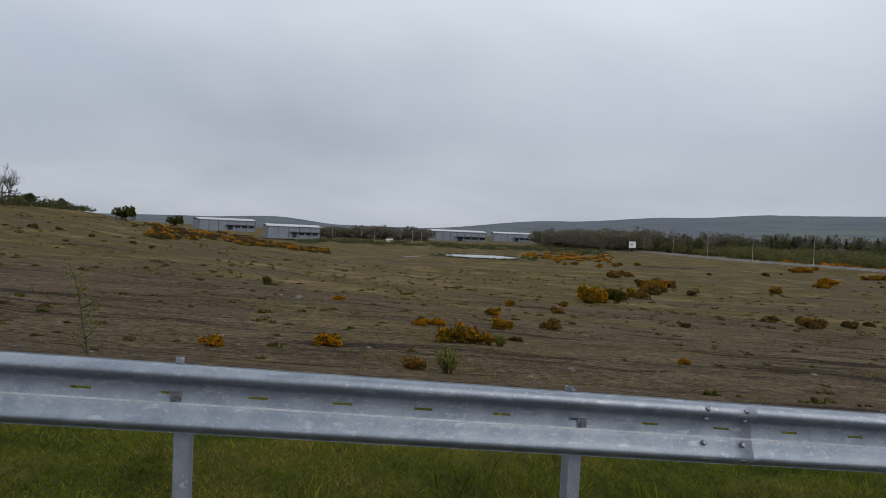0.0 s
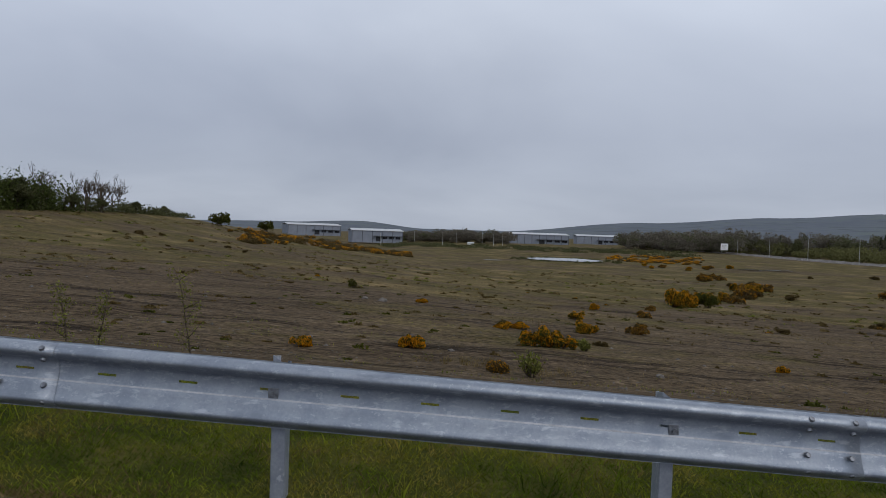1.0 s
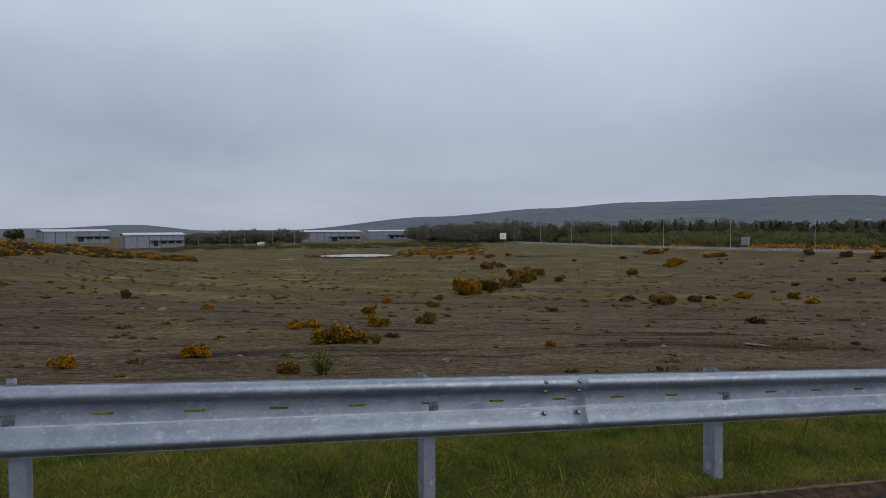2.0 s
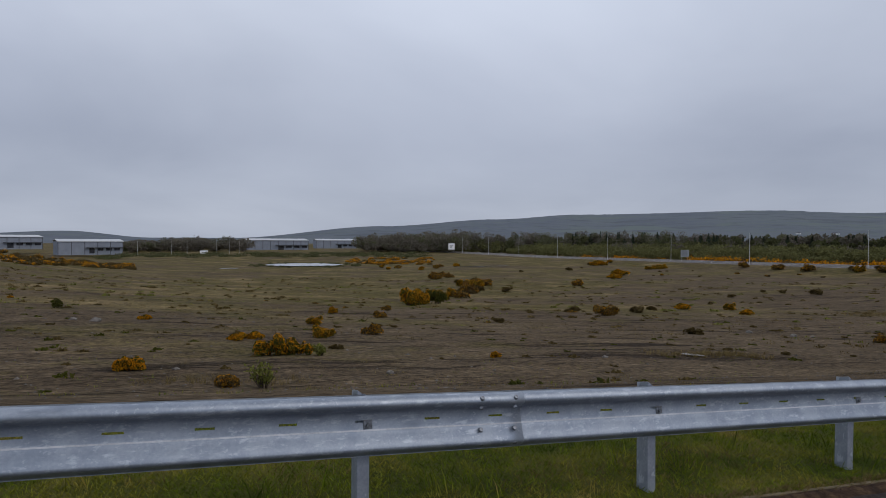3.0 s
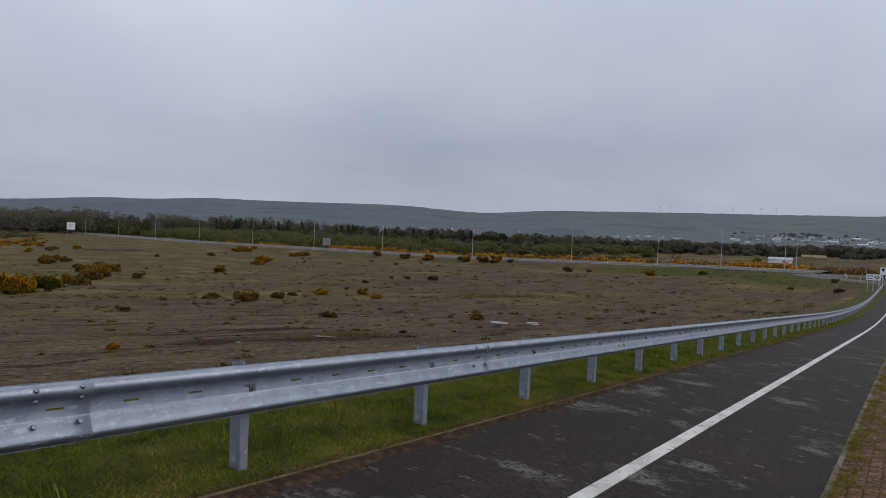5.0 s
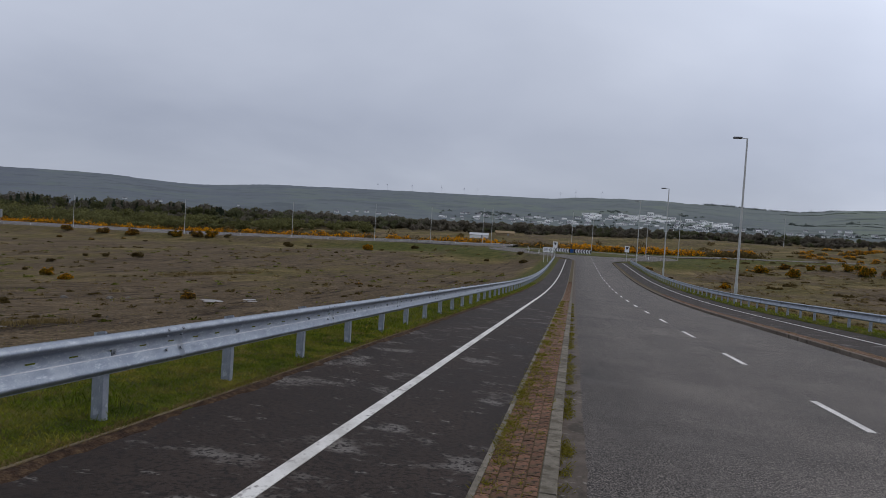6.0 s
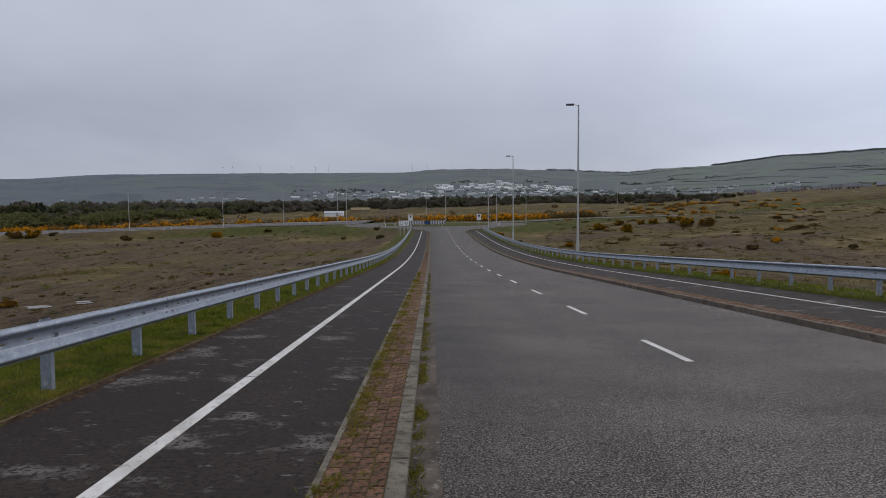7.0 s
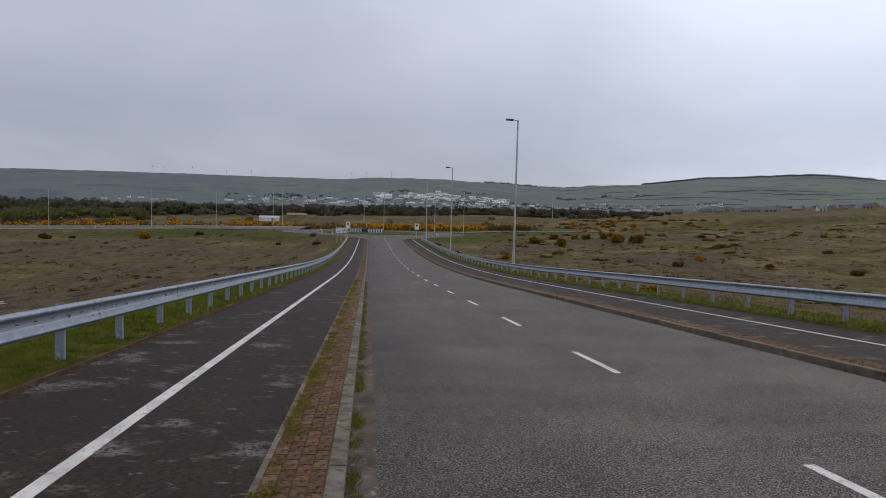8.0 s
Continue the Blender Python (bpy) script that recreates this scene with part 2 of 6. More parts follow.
M_MOSS = mat("moss_edge", [(0.020, 0.012, 0.008), (0.048, 0.028, 0.017), (0.10, 0.066, 0.036)], 14.0, 0.95, bump=0.9, fine=60, bump_dist=0.02)
M_POLE = mat("lamp_column_grey", [(0.42, 0.43, 0.42), (0.56, 0.56, 0.54)], 2.0, 0.5, metal=0.2, bump=0)
M_LANTERN = mat("lantern_grey", [(0.10, 0.10, 0.11), (0.16, 0.16, 0.17)], 3.0, 0.5, bump=0)
M_FURZE = mat("gorse_green", [(0.042, 0.048, 0.009), (0.095, 0.095, 0.016)], 3.0, 0.8, bump=0, fine=20, island=0.4, thin=0.45)
M_FURZE_DRY = mat("gorse_brown", [(0.068, 0.050, 0.020), (0.145, 0.104, 0.038)], 3.0, 0.85, bump=0, fine=20, island=0.4, thin=0.45)
M_FLOWER = mat("gorse_blossom", [(0.44, 0.175, 0.004), (0.72, 0.33, 0.007)], 6.0, 0.75, bump=0, fine=30, island=0.45, thin=0.45)
M_STEM = mat("woody_stem", [(0.045, 0.035, 0.025), (0.10, 0.08, 0.06)], 8.0, 0.9, bump=0)
M_SHRUB = mat("willow_leaf", [(0.105, 0.115, 0.022), (0.20, 0.20, 0.05)], 3.0, 0.75, bump=0, fine=20, island=0.35, thin=0.45)
M_LEAF = mat("spring_leaf", [(0.100, 0.102, 0.040), (0.165, 0.160, 0.062)], 0.4, 0.8, bump=0, fine=3, island=0.2, thin=0.45)
M_CONIFER = mat("conifer_needles", [(0.042, 0.054, 0.036), (0.068, 0.084, 0.053)], 0.3, 0.85, bump=0, fine=3, island=0.15, thin=0.45)
M_BARE = mat("bare_twigs", [(0.115, 0.102, 0.082), (0.180, 0.160, 0.124)], 0.05, 0.9, bump=0, fine=0.3, island=0.10, patches=[((0.105, 0.112, 0.056), 0.035, 0.50, 0.60, (1, 1, 1), 6.0)], thin=0.45)
M_THICK = mat("dense_hedge_leaf", [(0.042, 0.060, 0.014), (0.088, 0.108, 0.028)], 0.4, 0.85, bump=0, fine=2, island=0.3, thin=0.45)
M_OLIVE = mat("dark_hedge_leaf", [(0.062, 0.068, 0.030), (0.115, 0.118, 0.052)], 0.25, 0.85, bump=0, fine=2, island=0.2, thin=0.45)
M_ROCK = mat("pale_stone", [(0.07, 0.062, 0.055), (0.16, 0.148, 0.135)], 3.0, 0.9, fine=30, island=0.3)
M_WATER = mat("still_water", [(0.03, 0.03, 0.03), (0.05, 0.048, 0.042)], 0.3, 0.06, spec=0.5, bump=0.03, fine=6, bump_dist=0.01, rough_var=0.03)
M_MUD = mat("wet_mud", [(0.13, 0.115, 0.10), (0.22, 0.20, 0.175)], 2.0, 0.32, spec=0.45, bump=0.3, fine=14, bump_dist=0.02, rough_var=0.16)
M_CLAD = mat("profiled_cladding", [(0.20, 0.222, 0.265), (0.25, 0.275, 0.325)], 0.3, 0.6, bump=0, random_value=0.08)
M_CLAD_DARK = mat("dark_cladding", [(0.07, 0.075, 0.085), (0.11, 0.115, 0.13)], 0.3, 0.5, bump=0)
M_ROOF = mat("pale_metal_roof", [(0.44, 0.455, 0.475), (0.52, 0.535, 0.555)], 0.2, 0.45, bump=0)
M_RENDER = mat("white_render", [(0.70, 0.70, 0.69), (0.86, 0.86, 0.85)], 0.2, 0.85, bump=0, random_value=0.16)
M_PALE_TILE = mat("pale_tile", [(0.58, 0.58, 0.58), (0.72, 0.72, 0.71)], 0.3, 0.7, bump=0, random_value=0.2)
M_SLATE = mat("slate_roof", [(0.11, 0.11, 0.12), (0.20, 0.20, 0.22)], 0.3, 0.8, bump=0, random_value=0.35)
M_HOUSE = mat("house_brick", [(0.24, 0.175, 0.125), (0.33, 0.25, 0.18)], 0.4, 0.9, bump=0, random_value=0.25)
M_GLASS_DARK = mat("dark_window", [(0.02, 0.022, 0.026), (0.05, 0.052, 0.06)], 0.5, 0.15, bump=0, spec=0.5)
M_SIGN_WHITE = mat("sign_white", [(0.80, 0.80, 0.80), (0.88, 0.88, 0.88)], 1.0, 0.5, bump=0)
M_SIGN_BLACK = mat("sign_black", [(0.012, 0.012, 0.014), (0.022, 0.022, 0.024)], 1.0, 0.5, bump=0)
M_SIGN_GREY = mat("sign_back_grey", [(0.22, 0.235, 0.25), (0.30, 0.315, 0.33)], 1.0, 0.5, bump=0)
M_SIGN_BLUE = mat("sign_blue", [(0.02, 0.07, 0.22), (0.03, 0.09, 0.28)], 1.0, 0.5, bump=0)
M_TAN = mat("buff_stone", [(0.21, 0.155, 0.09), (0.30, 0.23, 0.14)], 0.5, 0.9, bump=0)


def ground_material():
    """Bare brown soil with ruts, thin grass and straw; greener where the sheet's grass share is high."""
    m = bpy.data.materials.new("waste_ground")
    m.use_nodes = True
    nt = m.node_tree
    N, L = nt.nodes.new, nt.links.new
    b = nt.nodes["Principled BSDF"]
    co = N("ShaderNodeTexCoord")

    def tex(scale, stretch, detail=6.0, rough=0.6, seed=0.0):
        mp, n = N("ShaderNodeMapping"), N("ShaderNodeTexNoise")
        mp.inputs["Scale"].default_value, mp.inputs["Location"].default_value = stretch, (seed, seed, 0)
        L(co.outputs["Object"], mp.inputs["Vector"]); L(mp.outputs[0], n.inputs["Vector"])
        n.inputs["Scale"].default_value, n.inputs["Detail"].default_value, n.inputs["Roughness"].default_value = scale, detail, rough
        return n.outputs["Fac"]

    def rng(v, lo, hi, to=(0, 1)):
        r = N("ShaderNodeMapRange")
        r.inputs["From Min"].default_value, r.inputs["From Max"].default_value = lo, hi
        r.inputs["To Min"].default_value, r.inputs["To Max"].default_value = to
        L(v, r.inputs["Value"])
        return r.outputs[0]

    def mix(f, a, c):
        x = N("ShaderNodeMix"); x.data_type = "RGBA"
        L(f, x.inputs["Factor"])
        for k, v in (("A", a), ("B", c)):
            if isinstance(v, tuple):
                x.inputs[k].default_value = (*v, 1)
            else:
                L(v, x.inputs[k])
        return x.outputs["Result"]

    def maths(op, a, c):
        x = N("ShaderNodeMath"); x.operation = op
        for i, v in ((0, a), (1, c)):
            if isinstance(v, (int, float)):
                x.inputs[i].default_value = v
            else:
                L(v, x.inputs[i])
        return x.outputs[0]

    at = N("ShaderNodeAttribute"); at.attribute_name = "grass"
    soil = mix(rng(tex(0.22, (1, 0.4, 1), 9), 0.38, 0.64), (0.073, 0.052, 0.031), (0.118, 0.087, 0.053))
    soil = mix(rng(tex(3.5, (1, 0.6, 1), 6, 0.7, 3.0), 0.48, 0.78), soil, (0.185, 0.140, 0.090))
    ruts = maths("MAXIMUM", rng(tex(0.9, (1.2, 0.09, 1), 7, 0.7, 8.0), 0.555, 0.615), rng(tex(2.4, (1.0, 0.11, 1), 8, 0.72, 18.0), 0.60, 0.67, (0, 0.7)))
    soil = mix(ruts, soil, (0.038, 0.027, 0.018))
    green = mix(rng(tex(0.7, (1, 1, 1), 8, 0.65, 1.0), 0.38, 0.66), (0.064, 0.055, 0.018), (0.142, 0.113, 0.042))
    green = mix(rng(tex(0.09, (1, 1, 1), 6, 0.6, 21.0), 0.47, 0.70), green, (0.215, 0.158, 0.078))
    lush = mix(rng(tex(0.5, (1, 1, 1), 7, 0.65, 31.0), 0.4, 0.65), (0.052, 0.060, 0.012), (0.098, 0.092, 0.024))
    green = mix(rng(at.outputs["Fac"], 0.82, 0.98), green, lush)
    cover = maths("ADD", rng(tex(0.05, (1, 0.7, 1), 9, 0.68, 5.0), 0.36, 0.66), maths("SUBTRACT", at.outputs["Fac"], 0.5))
    cover = maths("ADD", cover, maths("MULTIPLY", maths("SUBTRACT", tex(2.2, (1, 0.5, 1), 7, 0.7, 2.0), 0.5), 1.1))
    f = rng(cover, 0.38, 0.74)
    grit = N("ShaderNodeMix"); grit.data_type, grit.blend_type = "RGBA", "MULTIPLY"
    grit.inputs["Factor"].default_value = 1.0
    L(mix(f, soil, green), grit.inputs["A"])
    speck = maths("MULTIPLY", rng(tex(7.0, (1, 0.7, 1), 8, 0.75, 6.0), 0.39, 0.62, (0.38, 1.46)), rng(tex(0.9, (1, 0.35, 1), 6, 0.7, 16.0), 0.36, 0.66, (0.78, 1.24)))
    L(speck, grit.inputs["B"])
    L(grit.outputs["Result"], b.inputs["Base Color"])
    b.inputs["Roughness"].default_value = 0.92
    b.inputs["Specular IOR Level"].default_value = 0.06
    bp = N("ShaderNodeBump"); bp.inputs["Strength"].default_value, bp.inputs["Distance"].default_value = 0.9, 0.12
    L(maths("SUBTRACT", tex(2.6, (1, 0.5, 1), 8, 0.72, 4.0), maths("MULTIPLY", ruts, 0.5)), bp.inputs["Height"])
    L(bp.outputs[0], b.inputs["Normal"])
    return m


M_FIELD = ground_material()


# ---- helpers for meshes ----
def link(name, bm, material, parent=None, label="", smooth=False):
    me = bpy.data.meshes.new(name)
    bm.normal_update()
    bm.to_mesh(me)
    bm.free()
    if smooth:
        me.polygons.foreach_set("use_smooth", [True] * len(me.polygons))
    for one in (material if isinstance(material, (list, tuple)) else [material]):
        me.materials.append(one)
    ob = new(name, me)
    if parent:
        ob.parent = parent
    if label:
        ob["label"] = label
    return ob


def part(name, bm, material, parent, label="", smooth=False):
    return link(name, bm, material, parent, label, smooth)


def from_arrays(name, verts, faces, material, parent=None, smooth=False):
    me = bpy.data.meshes.new(name)
    me.from_pydata([tuple(v) for v in verts], [], [tuple(q) for q in faces])
    if smooth:
        me.polygons.foreach_set("use_smooth", [True] * len(me.polygons))
    for one in (material if isinstance(material, (list, tuple)) else [material]):
        me.materials.append(one)
    ob = new(name, me)
    if parent:
        ob.parent = parent
    return ob


def box(bm, x0, y0, z0, x1, y1, z1, bevel=0.0):
    r = bmesh.ops.create_cube(bm, size=1.0)
    bmesh.ops.transform(bm, verts=r["verts"], matrix=Matrix.Translation(((x0 + x1) / 2, (y0 + y1) / 2, (z0 + z1) / 2)) @ Matrix.Diagonal((x1 - x0, y1 - y0, z1 - z0, 1)))
    if bevel:
        es = list({e for v in r["verts"] for e in v.link_edges})
        bmesh.ops.bevel(bm, geom=es, offset=bevel, segments=1, affect="EDGES")


def tube(bm, p0, p1, r0, r1, n=10):
    p0, p1 = Vector(p0), Vector(p1)
    d = p1 - p0
    r = bmesh.ops.create_cone(bm, cap_ends=True, segments=n, radius1=r0, radius2=r1, depth=d.length)
    bmesh.ops.transform(bm, verts=r["verts"], matrix=Matrix.Translation((p0 + p1) / 2) @ d.to_track_quat("Z", "Y").to_matrix().to_4x4())


def sweep(name, section, ys, z_of, material, parent=None, x_of=None, closed=False, smooth=False):
    """A strip with the cross-section [(x, height)] carried along the road."""
    verts, faces = [], []
    n = len(section)
    for y in ys:
        for sx, sh in section:
            x = sx + (x_of(y) if x_of else 0)
            verts.append((x, y, z_of(x, y) + sh))
    for i in range(len(ys) - 1):
        for k in range(n if closed else n - 1):
            a, b = i * n + k, i * n + (k + 1) % n
            faces.append((a, b, b + n, a + n))
    return from_arrays(name, verts, faces, material, parent, smooth)


# ---- the lie of the land ----
SLOPE, CROSS = 0.063, 0.023
Y_BEND, Y_FLAT = 35.0, 105.0


def smooth01(a, b, v):
    t = min(1.0, max(0.0, (v - a) / (b - a)))
    return t * t * (3 - 2 * t)


def profile(y):
    """Height of the road's line: down the ramp, then easing out into the level by the roundabout."""
    if y < -120:
        return SLOPE * 120
    if y < Y_BEND:
        return -SLOPE * y
    t = min(y, Y_FLAT) - Y_BEND
    return -SLOPE * Y_BEND - SLOPE * t + SLOPE * t * t / (2 * (Y_FLAT - Y_BEND))


def plane(x, y):
    """The carriageway's surface: it falls to its crown, then lies level."""
    k = 1 - smooth01(40, 120, y)
    return profile(y) - CROSS * k * min(x, 3.7)


LEVEL = profile(Y_FLAT)            # height of the roundabout
MAIN_Y = 223.0                     # line of the main road across the valley floor


def main_road_z(x):
    if x > 0:
        return LEVEL + 0.4 + 0.008 * x
    return LEVEL + 0.4 - 0.025 * min(-x, 150) - 0.010 * max(0.0, min(-x - 150, 200))


def main_y(x):
    """The main road's line, drawn in to the roundabout."""
    return MAIN_Y - 20 * smooth01(-60, -20, x) if x < 0 else MAIN_Y - 20 + 30 * smooth01(30, 120, x)


def soft_max(a, b, k=0.9):
    m = max(a, b)
    return m + k * math.log(math.exp((a - m) / k) + math.exp((b - m) / k))


POND_X, POND_Y, POND_Z = -286.0, 57.0, -10.0


def field(x, y):
    """Open ground away from the roads."""
    low = main_road_z(x) - 1.9
    r = math.hypot(x, y)
    if x < 0:
        tilt = -0.25 + 0.055 * x - 0.06 * max(y, -105.0)
        z = soft_max(tilt, low) - 0.2
        z += 0.145 * math.log1p(math.exp((min(-y, 72.0) - 12) / 12)) * 12 * smooth01(20, 200, -x) * (1 - smooth01(300, 400, -x))
        z += 5.2 * smooth01(240, 335, y) * (1 - 0.6 * smooth01(250, 420, -x))
        back = smooth01(300, 420, r) * smooth01(-45, -10, y) * (1 - smooth01(215, 240, y))
        z = z * (1 - back) - 9.8 * back
    else:
        low += 0.052 * max(0.0, x - 18) * smooth01(10, 70, x)
        z = soft_max(-0.9 - 0.052 * y - 0.012 * x, low) - 0.2 + 5.2 * smooth01(240, 335, y) * (1 - smooth01(40, 130, x))
    w = smooth01(15, 60, r)
    z += 0.40 * w * (noise.noise((x * 0.03, y * 0.03, 3.1)) + 0.5 * noise.noise((x * 0.09, y * 0.09, 7.7)))
    z += 0.09 * smooth01(6, 14, r) * noise.noise((x * 0.5, y * 0.5, 1.3))
    # the pond's shallow bowl
    p = math.hypot((x - POND_X) / 46, (y - POND_Y) / 42)
    if p < 1:
        k = 1 - smooth01(0.5, 1.0, p)
        z = z * (1 - k) + (POND_Z - 0.3) * k
    return z


RX, RY, RR = 1.5, 184.0, 25.5      # the roundabout's middle and outer radius


def ground_z(x, y):
    """The one sheet of ground, embankments included."""
    z = field(x, y)
    if y < 165:
        if -3.2 < x < 10.6:
            z = plane(x, y) - 0.35
        else:
            d = max(-5.0 - x, x - 12.0, 0.0)
            e = 1 - smooth01(0, 8.5, d)
            z = z * (1 - e) + (plane(x, y) - 0.05) * e
    dm = abs(y - main_y(x))
    em = 1 - smooth01(10, 28, dm)
    z = z * (1 - em) + (main_road_z(x) - 0.05) * em
    dr = math.hypot(x - RX, y - RY)
    er = 1 - smooth01(RR + 4, RR + 22, dr)
    z = z * (1 - er) + (LEVEL - 0.035) * er
    return z


# ---- ground, far hills ----
RIDGE = [(-140, 0.3), (-112, 0.1), (-103, 0.25), (-97, 0.5), (-91, 0.0), (-85, 0.0), (-72, 1.1), (-62, 1.75), (-55, 2.15), (-40, 2.35), (-33, 2.05), (-26, 2.5), (-14, 2.7), (-3, 2.7), (1, 2.97), (6, 3.0), (10, 2.82), (17, 2.44), (22, 2.82), (30, 3.45), (36, 3.62), (41, 3.25), (60, 2.6), (120, 1.5)]


def ridge(b):
    """Angle of the far skyline above the level, by bearing."""
    i = np.searchsorted([k for k, _ in RIDGE], b)
    i = min(max(1, i), len(RIDGE) - 1)
    (b0, a0), (b1, a1) = RIDGE[i - 1], RIDGE[i]
    t = min(1, max(0, (b - b0) / (b1 - b0)))
    return a0 + (a1 - a0) * t * t * (3 - 2 * t)


def grass_share(x, y):
    """How far grass has taken the bare soil: verges, the road's bank and the far field."""
    d = max(-6 - x, x - 13, 0.0)
    g = 0.95 * (1 - smooth01(0, 3.5, d)) if y < 170 else 0.0
    g = max(g, (0.72 + 0.28 * smooth01(-120, -50, x)) * (1 - smooth01(18, 42, abs(y - MAIN_Y + 14))))
    g = max(g, 1.0 * (1 - smooth01(RR + 10, RR + 40, math.hypot(x - RX, y - RY))))
    if y > main_y(x) + 12:
        g = max(g, 0.70)
    r = math.hypot(x, y)
    west = 1 - smooth01(-70, -28, math.degrees(math.atan2(x, y)))
    g = max(g, 0.20 + (0.22 + 0.30 * west) * smooth01(16, 80, r))
    if x > 0:
        g = max(g, 0.56 + 0.10 * smooth01(20, 90, x))
    if x < -200 and y > -30:
        g = max(g, 0.78 * smooth01(250, 330, r))
    if x < 0 and y > 110:
        g = max(g, 0.36)
    return g


def make_ground():
    bearings = list(np.arange(-138, 62, 0.45)) + list(np.arange(62, 222, 4.0))
    radii = [0.0]
    r = 0.6
    while r < 1500:
        radii.append(r)
        r += max(0.35, r * 0.016)
    radii += [1700, 2000, 2400, 2800, 3300, 4000, 4700]
    verts, faces = [], []
    nb = len(bearings)
    for r in radii:
        for b in bearings:
            x, y = r * math.sin(radians(b)), r * math.cos(radians(b))
            z = ground_z(x, y)
            far = smooth01(620, 900, r)
            z = z * (1 - far) + (-10) * far
            verts.append((x, y, z))
    for i in range(len(radii) - 1):
        for k in range(nb):
            a, c = i * nb + k, i * nb + (k + 1) % nb
            faces.append((a, a + nb, c + nb, c))
    ob = from_arrays("ground", verts, faces, M_FIELD, smooth=True)
    share = ob.data.attributes.new("grass", "FLOAT", "POINT")
    share.data.foreach_set("value", [grass_share(x, y) for x, y, _ in verts])
    return tagged(ob, "rough brown waste ground with thin grass", "ground", kind="structure")


make_ground()

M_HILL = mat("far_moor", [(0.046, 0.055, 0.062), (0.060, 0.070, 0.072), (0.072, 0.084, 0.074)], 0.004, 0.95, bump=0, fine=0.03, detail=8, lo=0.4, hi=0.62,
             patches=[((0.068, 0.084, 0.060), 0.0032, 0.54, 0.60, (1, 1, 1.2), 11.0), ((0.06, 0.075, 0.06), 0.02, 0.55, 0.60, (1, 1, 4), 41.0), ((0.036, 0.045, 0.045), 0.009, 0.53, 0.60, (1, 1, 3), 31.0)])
_hill = M_HILL.node_tree.nodes["Principled BSDF"]      # haze before the far hills, added as bluish emission on their surface
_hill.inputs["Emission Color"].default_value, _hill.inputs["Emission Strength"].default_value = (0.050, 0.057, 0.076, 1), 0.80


def hazy_moor_to_fields(m):
    """Haze tinted blue-grey over western heather moor, greener enclosed fields to the east."""
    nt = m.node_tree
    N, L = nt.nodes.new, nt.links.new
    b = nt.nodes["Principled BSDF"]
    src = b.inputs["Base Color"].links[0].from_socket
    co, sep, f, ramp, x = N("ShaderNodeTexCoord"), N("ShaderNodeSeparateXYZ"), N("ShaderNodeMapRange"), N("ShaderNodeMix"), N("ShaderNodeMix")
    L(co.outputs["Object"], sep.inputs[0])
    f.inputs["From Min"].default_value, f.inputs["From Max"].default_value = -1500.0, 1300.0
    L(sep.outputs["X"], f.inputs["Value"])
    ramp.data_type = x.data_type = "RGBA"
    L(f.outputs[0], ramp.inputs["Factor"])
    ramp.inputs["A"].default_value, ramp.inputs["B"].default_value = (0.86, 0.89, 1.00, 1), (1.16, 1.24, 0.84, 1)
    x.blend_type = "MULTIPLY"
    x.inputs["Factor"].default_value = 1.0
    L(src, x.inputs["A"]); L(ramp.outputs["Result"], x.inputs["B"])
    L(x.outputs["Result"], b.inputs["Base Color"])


hazy_moor_to_fields(M_HILL)
HILL_STEPS = [(1200, 0.0), (1450, 0.10), (1700, 0.27), (2000, 0.48), (2400, 0.74), (2800, 0.94), (3000, 1.0), (3300, 0.9)]


def hill_z(r, b):
    """Height of the valley's far side."""
    k = float(np.interp(r, [a for a, _ in HILL_STEPS], [c for _, c in HILL_STEPS]))
    n = 1 + (0.10 * noise.noise((b * 0.12, r * 0.002, 5.0)) + 0.03 * noise.noise((b * 0.9, r * 0.01, 2.0))) * (1 - smooth01(2400, 3000, r))
    n += 0.010 * noise.noise((b * 1.3, 4.4, 2.0)) + 0.006 * noise.noise((b * 6.0, 1.4, 2.0))
    h = 3000 * math.tan(radians(ridge(b))) + 1.5 + 14
    return -14 + h * k * n


def make_hills():
    verts, faces = [], []
    bs = np.arange(-140, 100, 0.15)
    steps = HILL_STEPS
    for r, _ in steps:
        for b in bs:
            verts.append((r * math.sin(radians(b)), r * math.cos(radians(b)), hill_z(r, b)))
    nb = len(bs)
    for i in range(len(steps) - 1):
        for k in range(nb - 1):
            a = i * nb + k
            faces.append((a, a + nb, a + nb + 1, a + 1))
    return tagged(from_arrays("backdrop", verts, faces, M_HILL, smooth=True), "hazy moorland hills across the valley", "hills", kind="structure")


make_hills()

# ---- road, path, kerbs ----
YS = [-60 + 1.0 * i for i in range(61)] + [0.5 * i for i in range(1, 320)]
YROAD = [y for y in YS if y <= 159.5]
YN = [y for y in YS if y <= 138]


def strip(name, section, ys, material, label, category, smooth=False):
    return tagged(sweep(name, section, ys, plane, material, smooth=smooth), label, category, kind="structure")


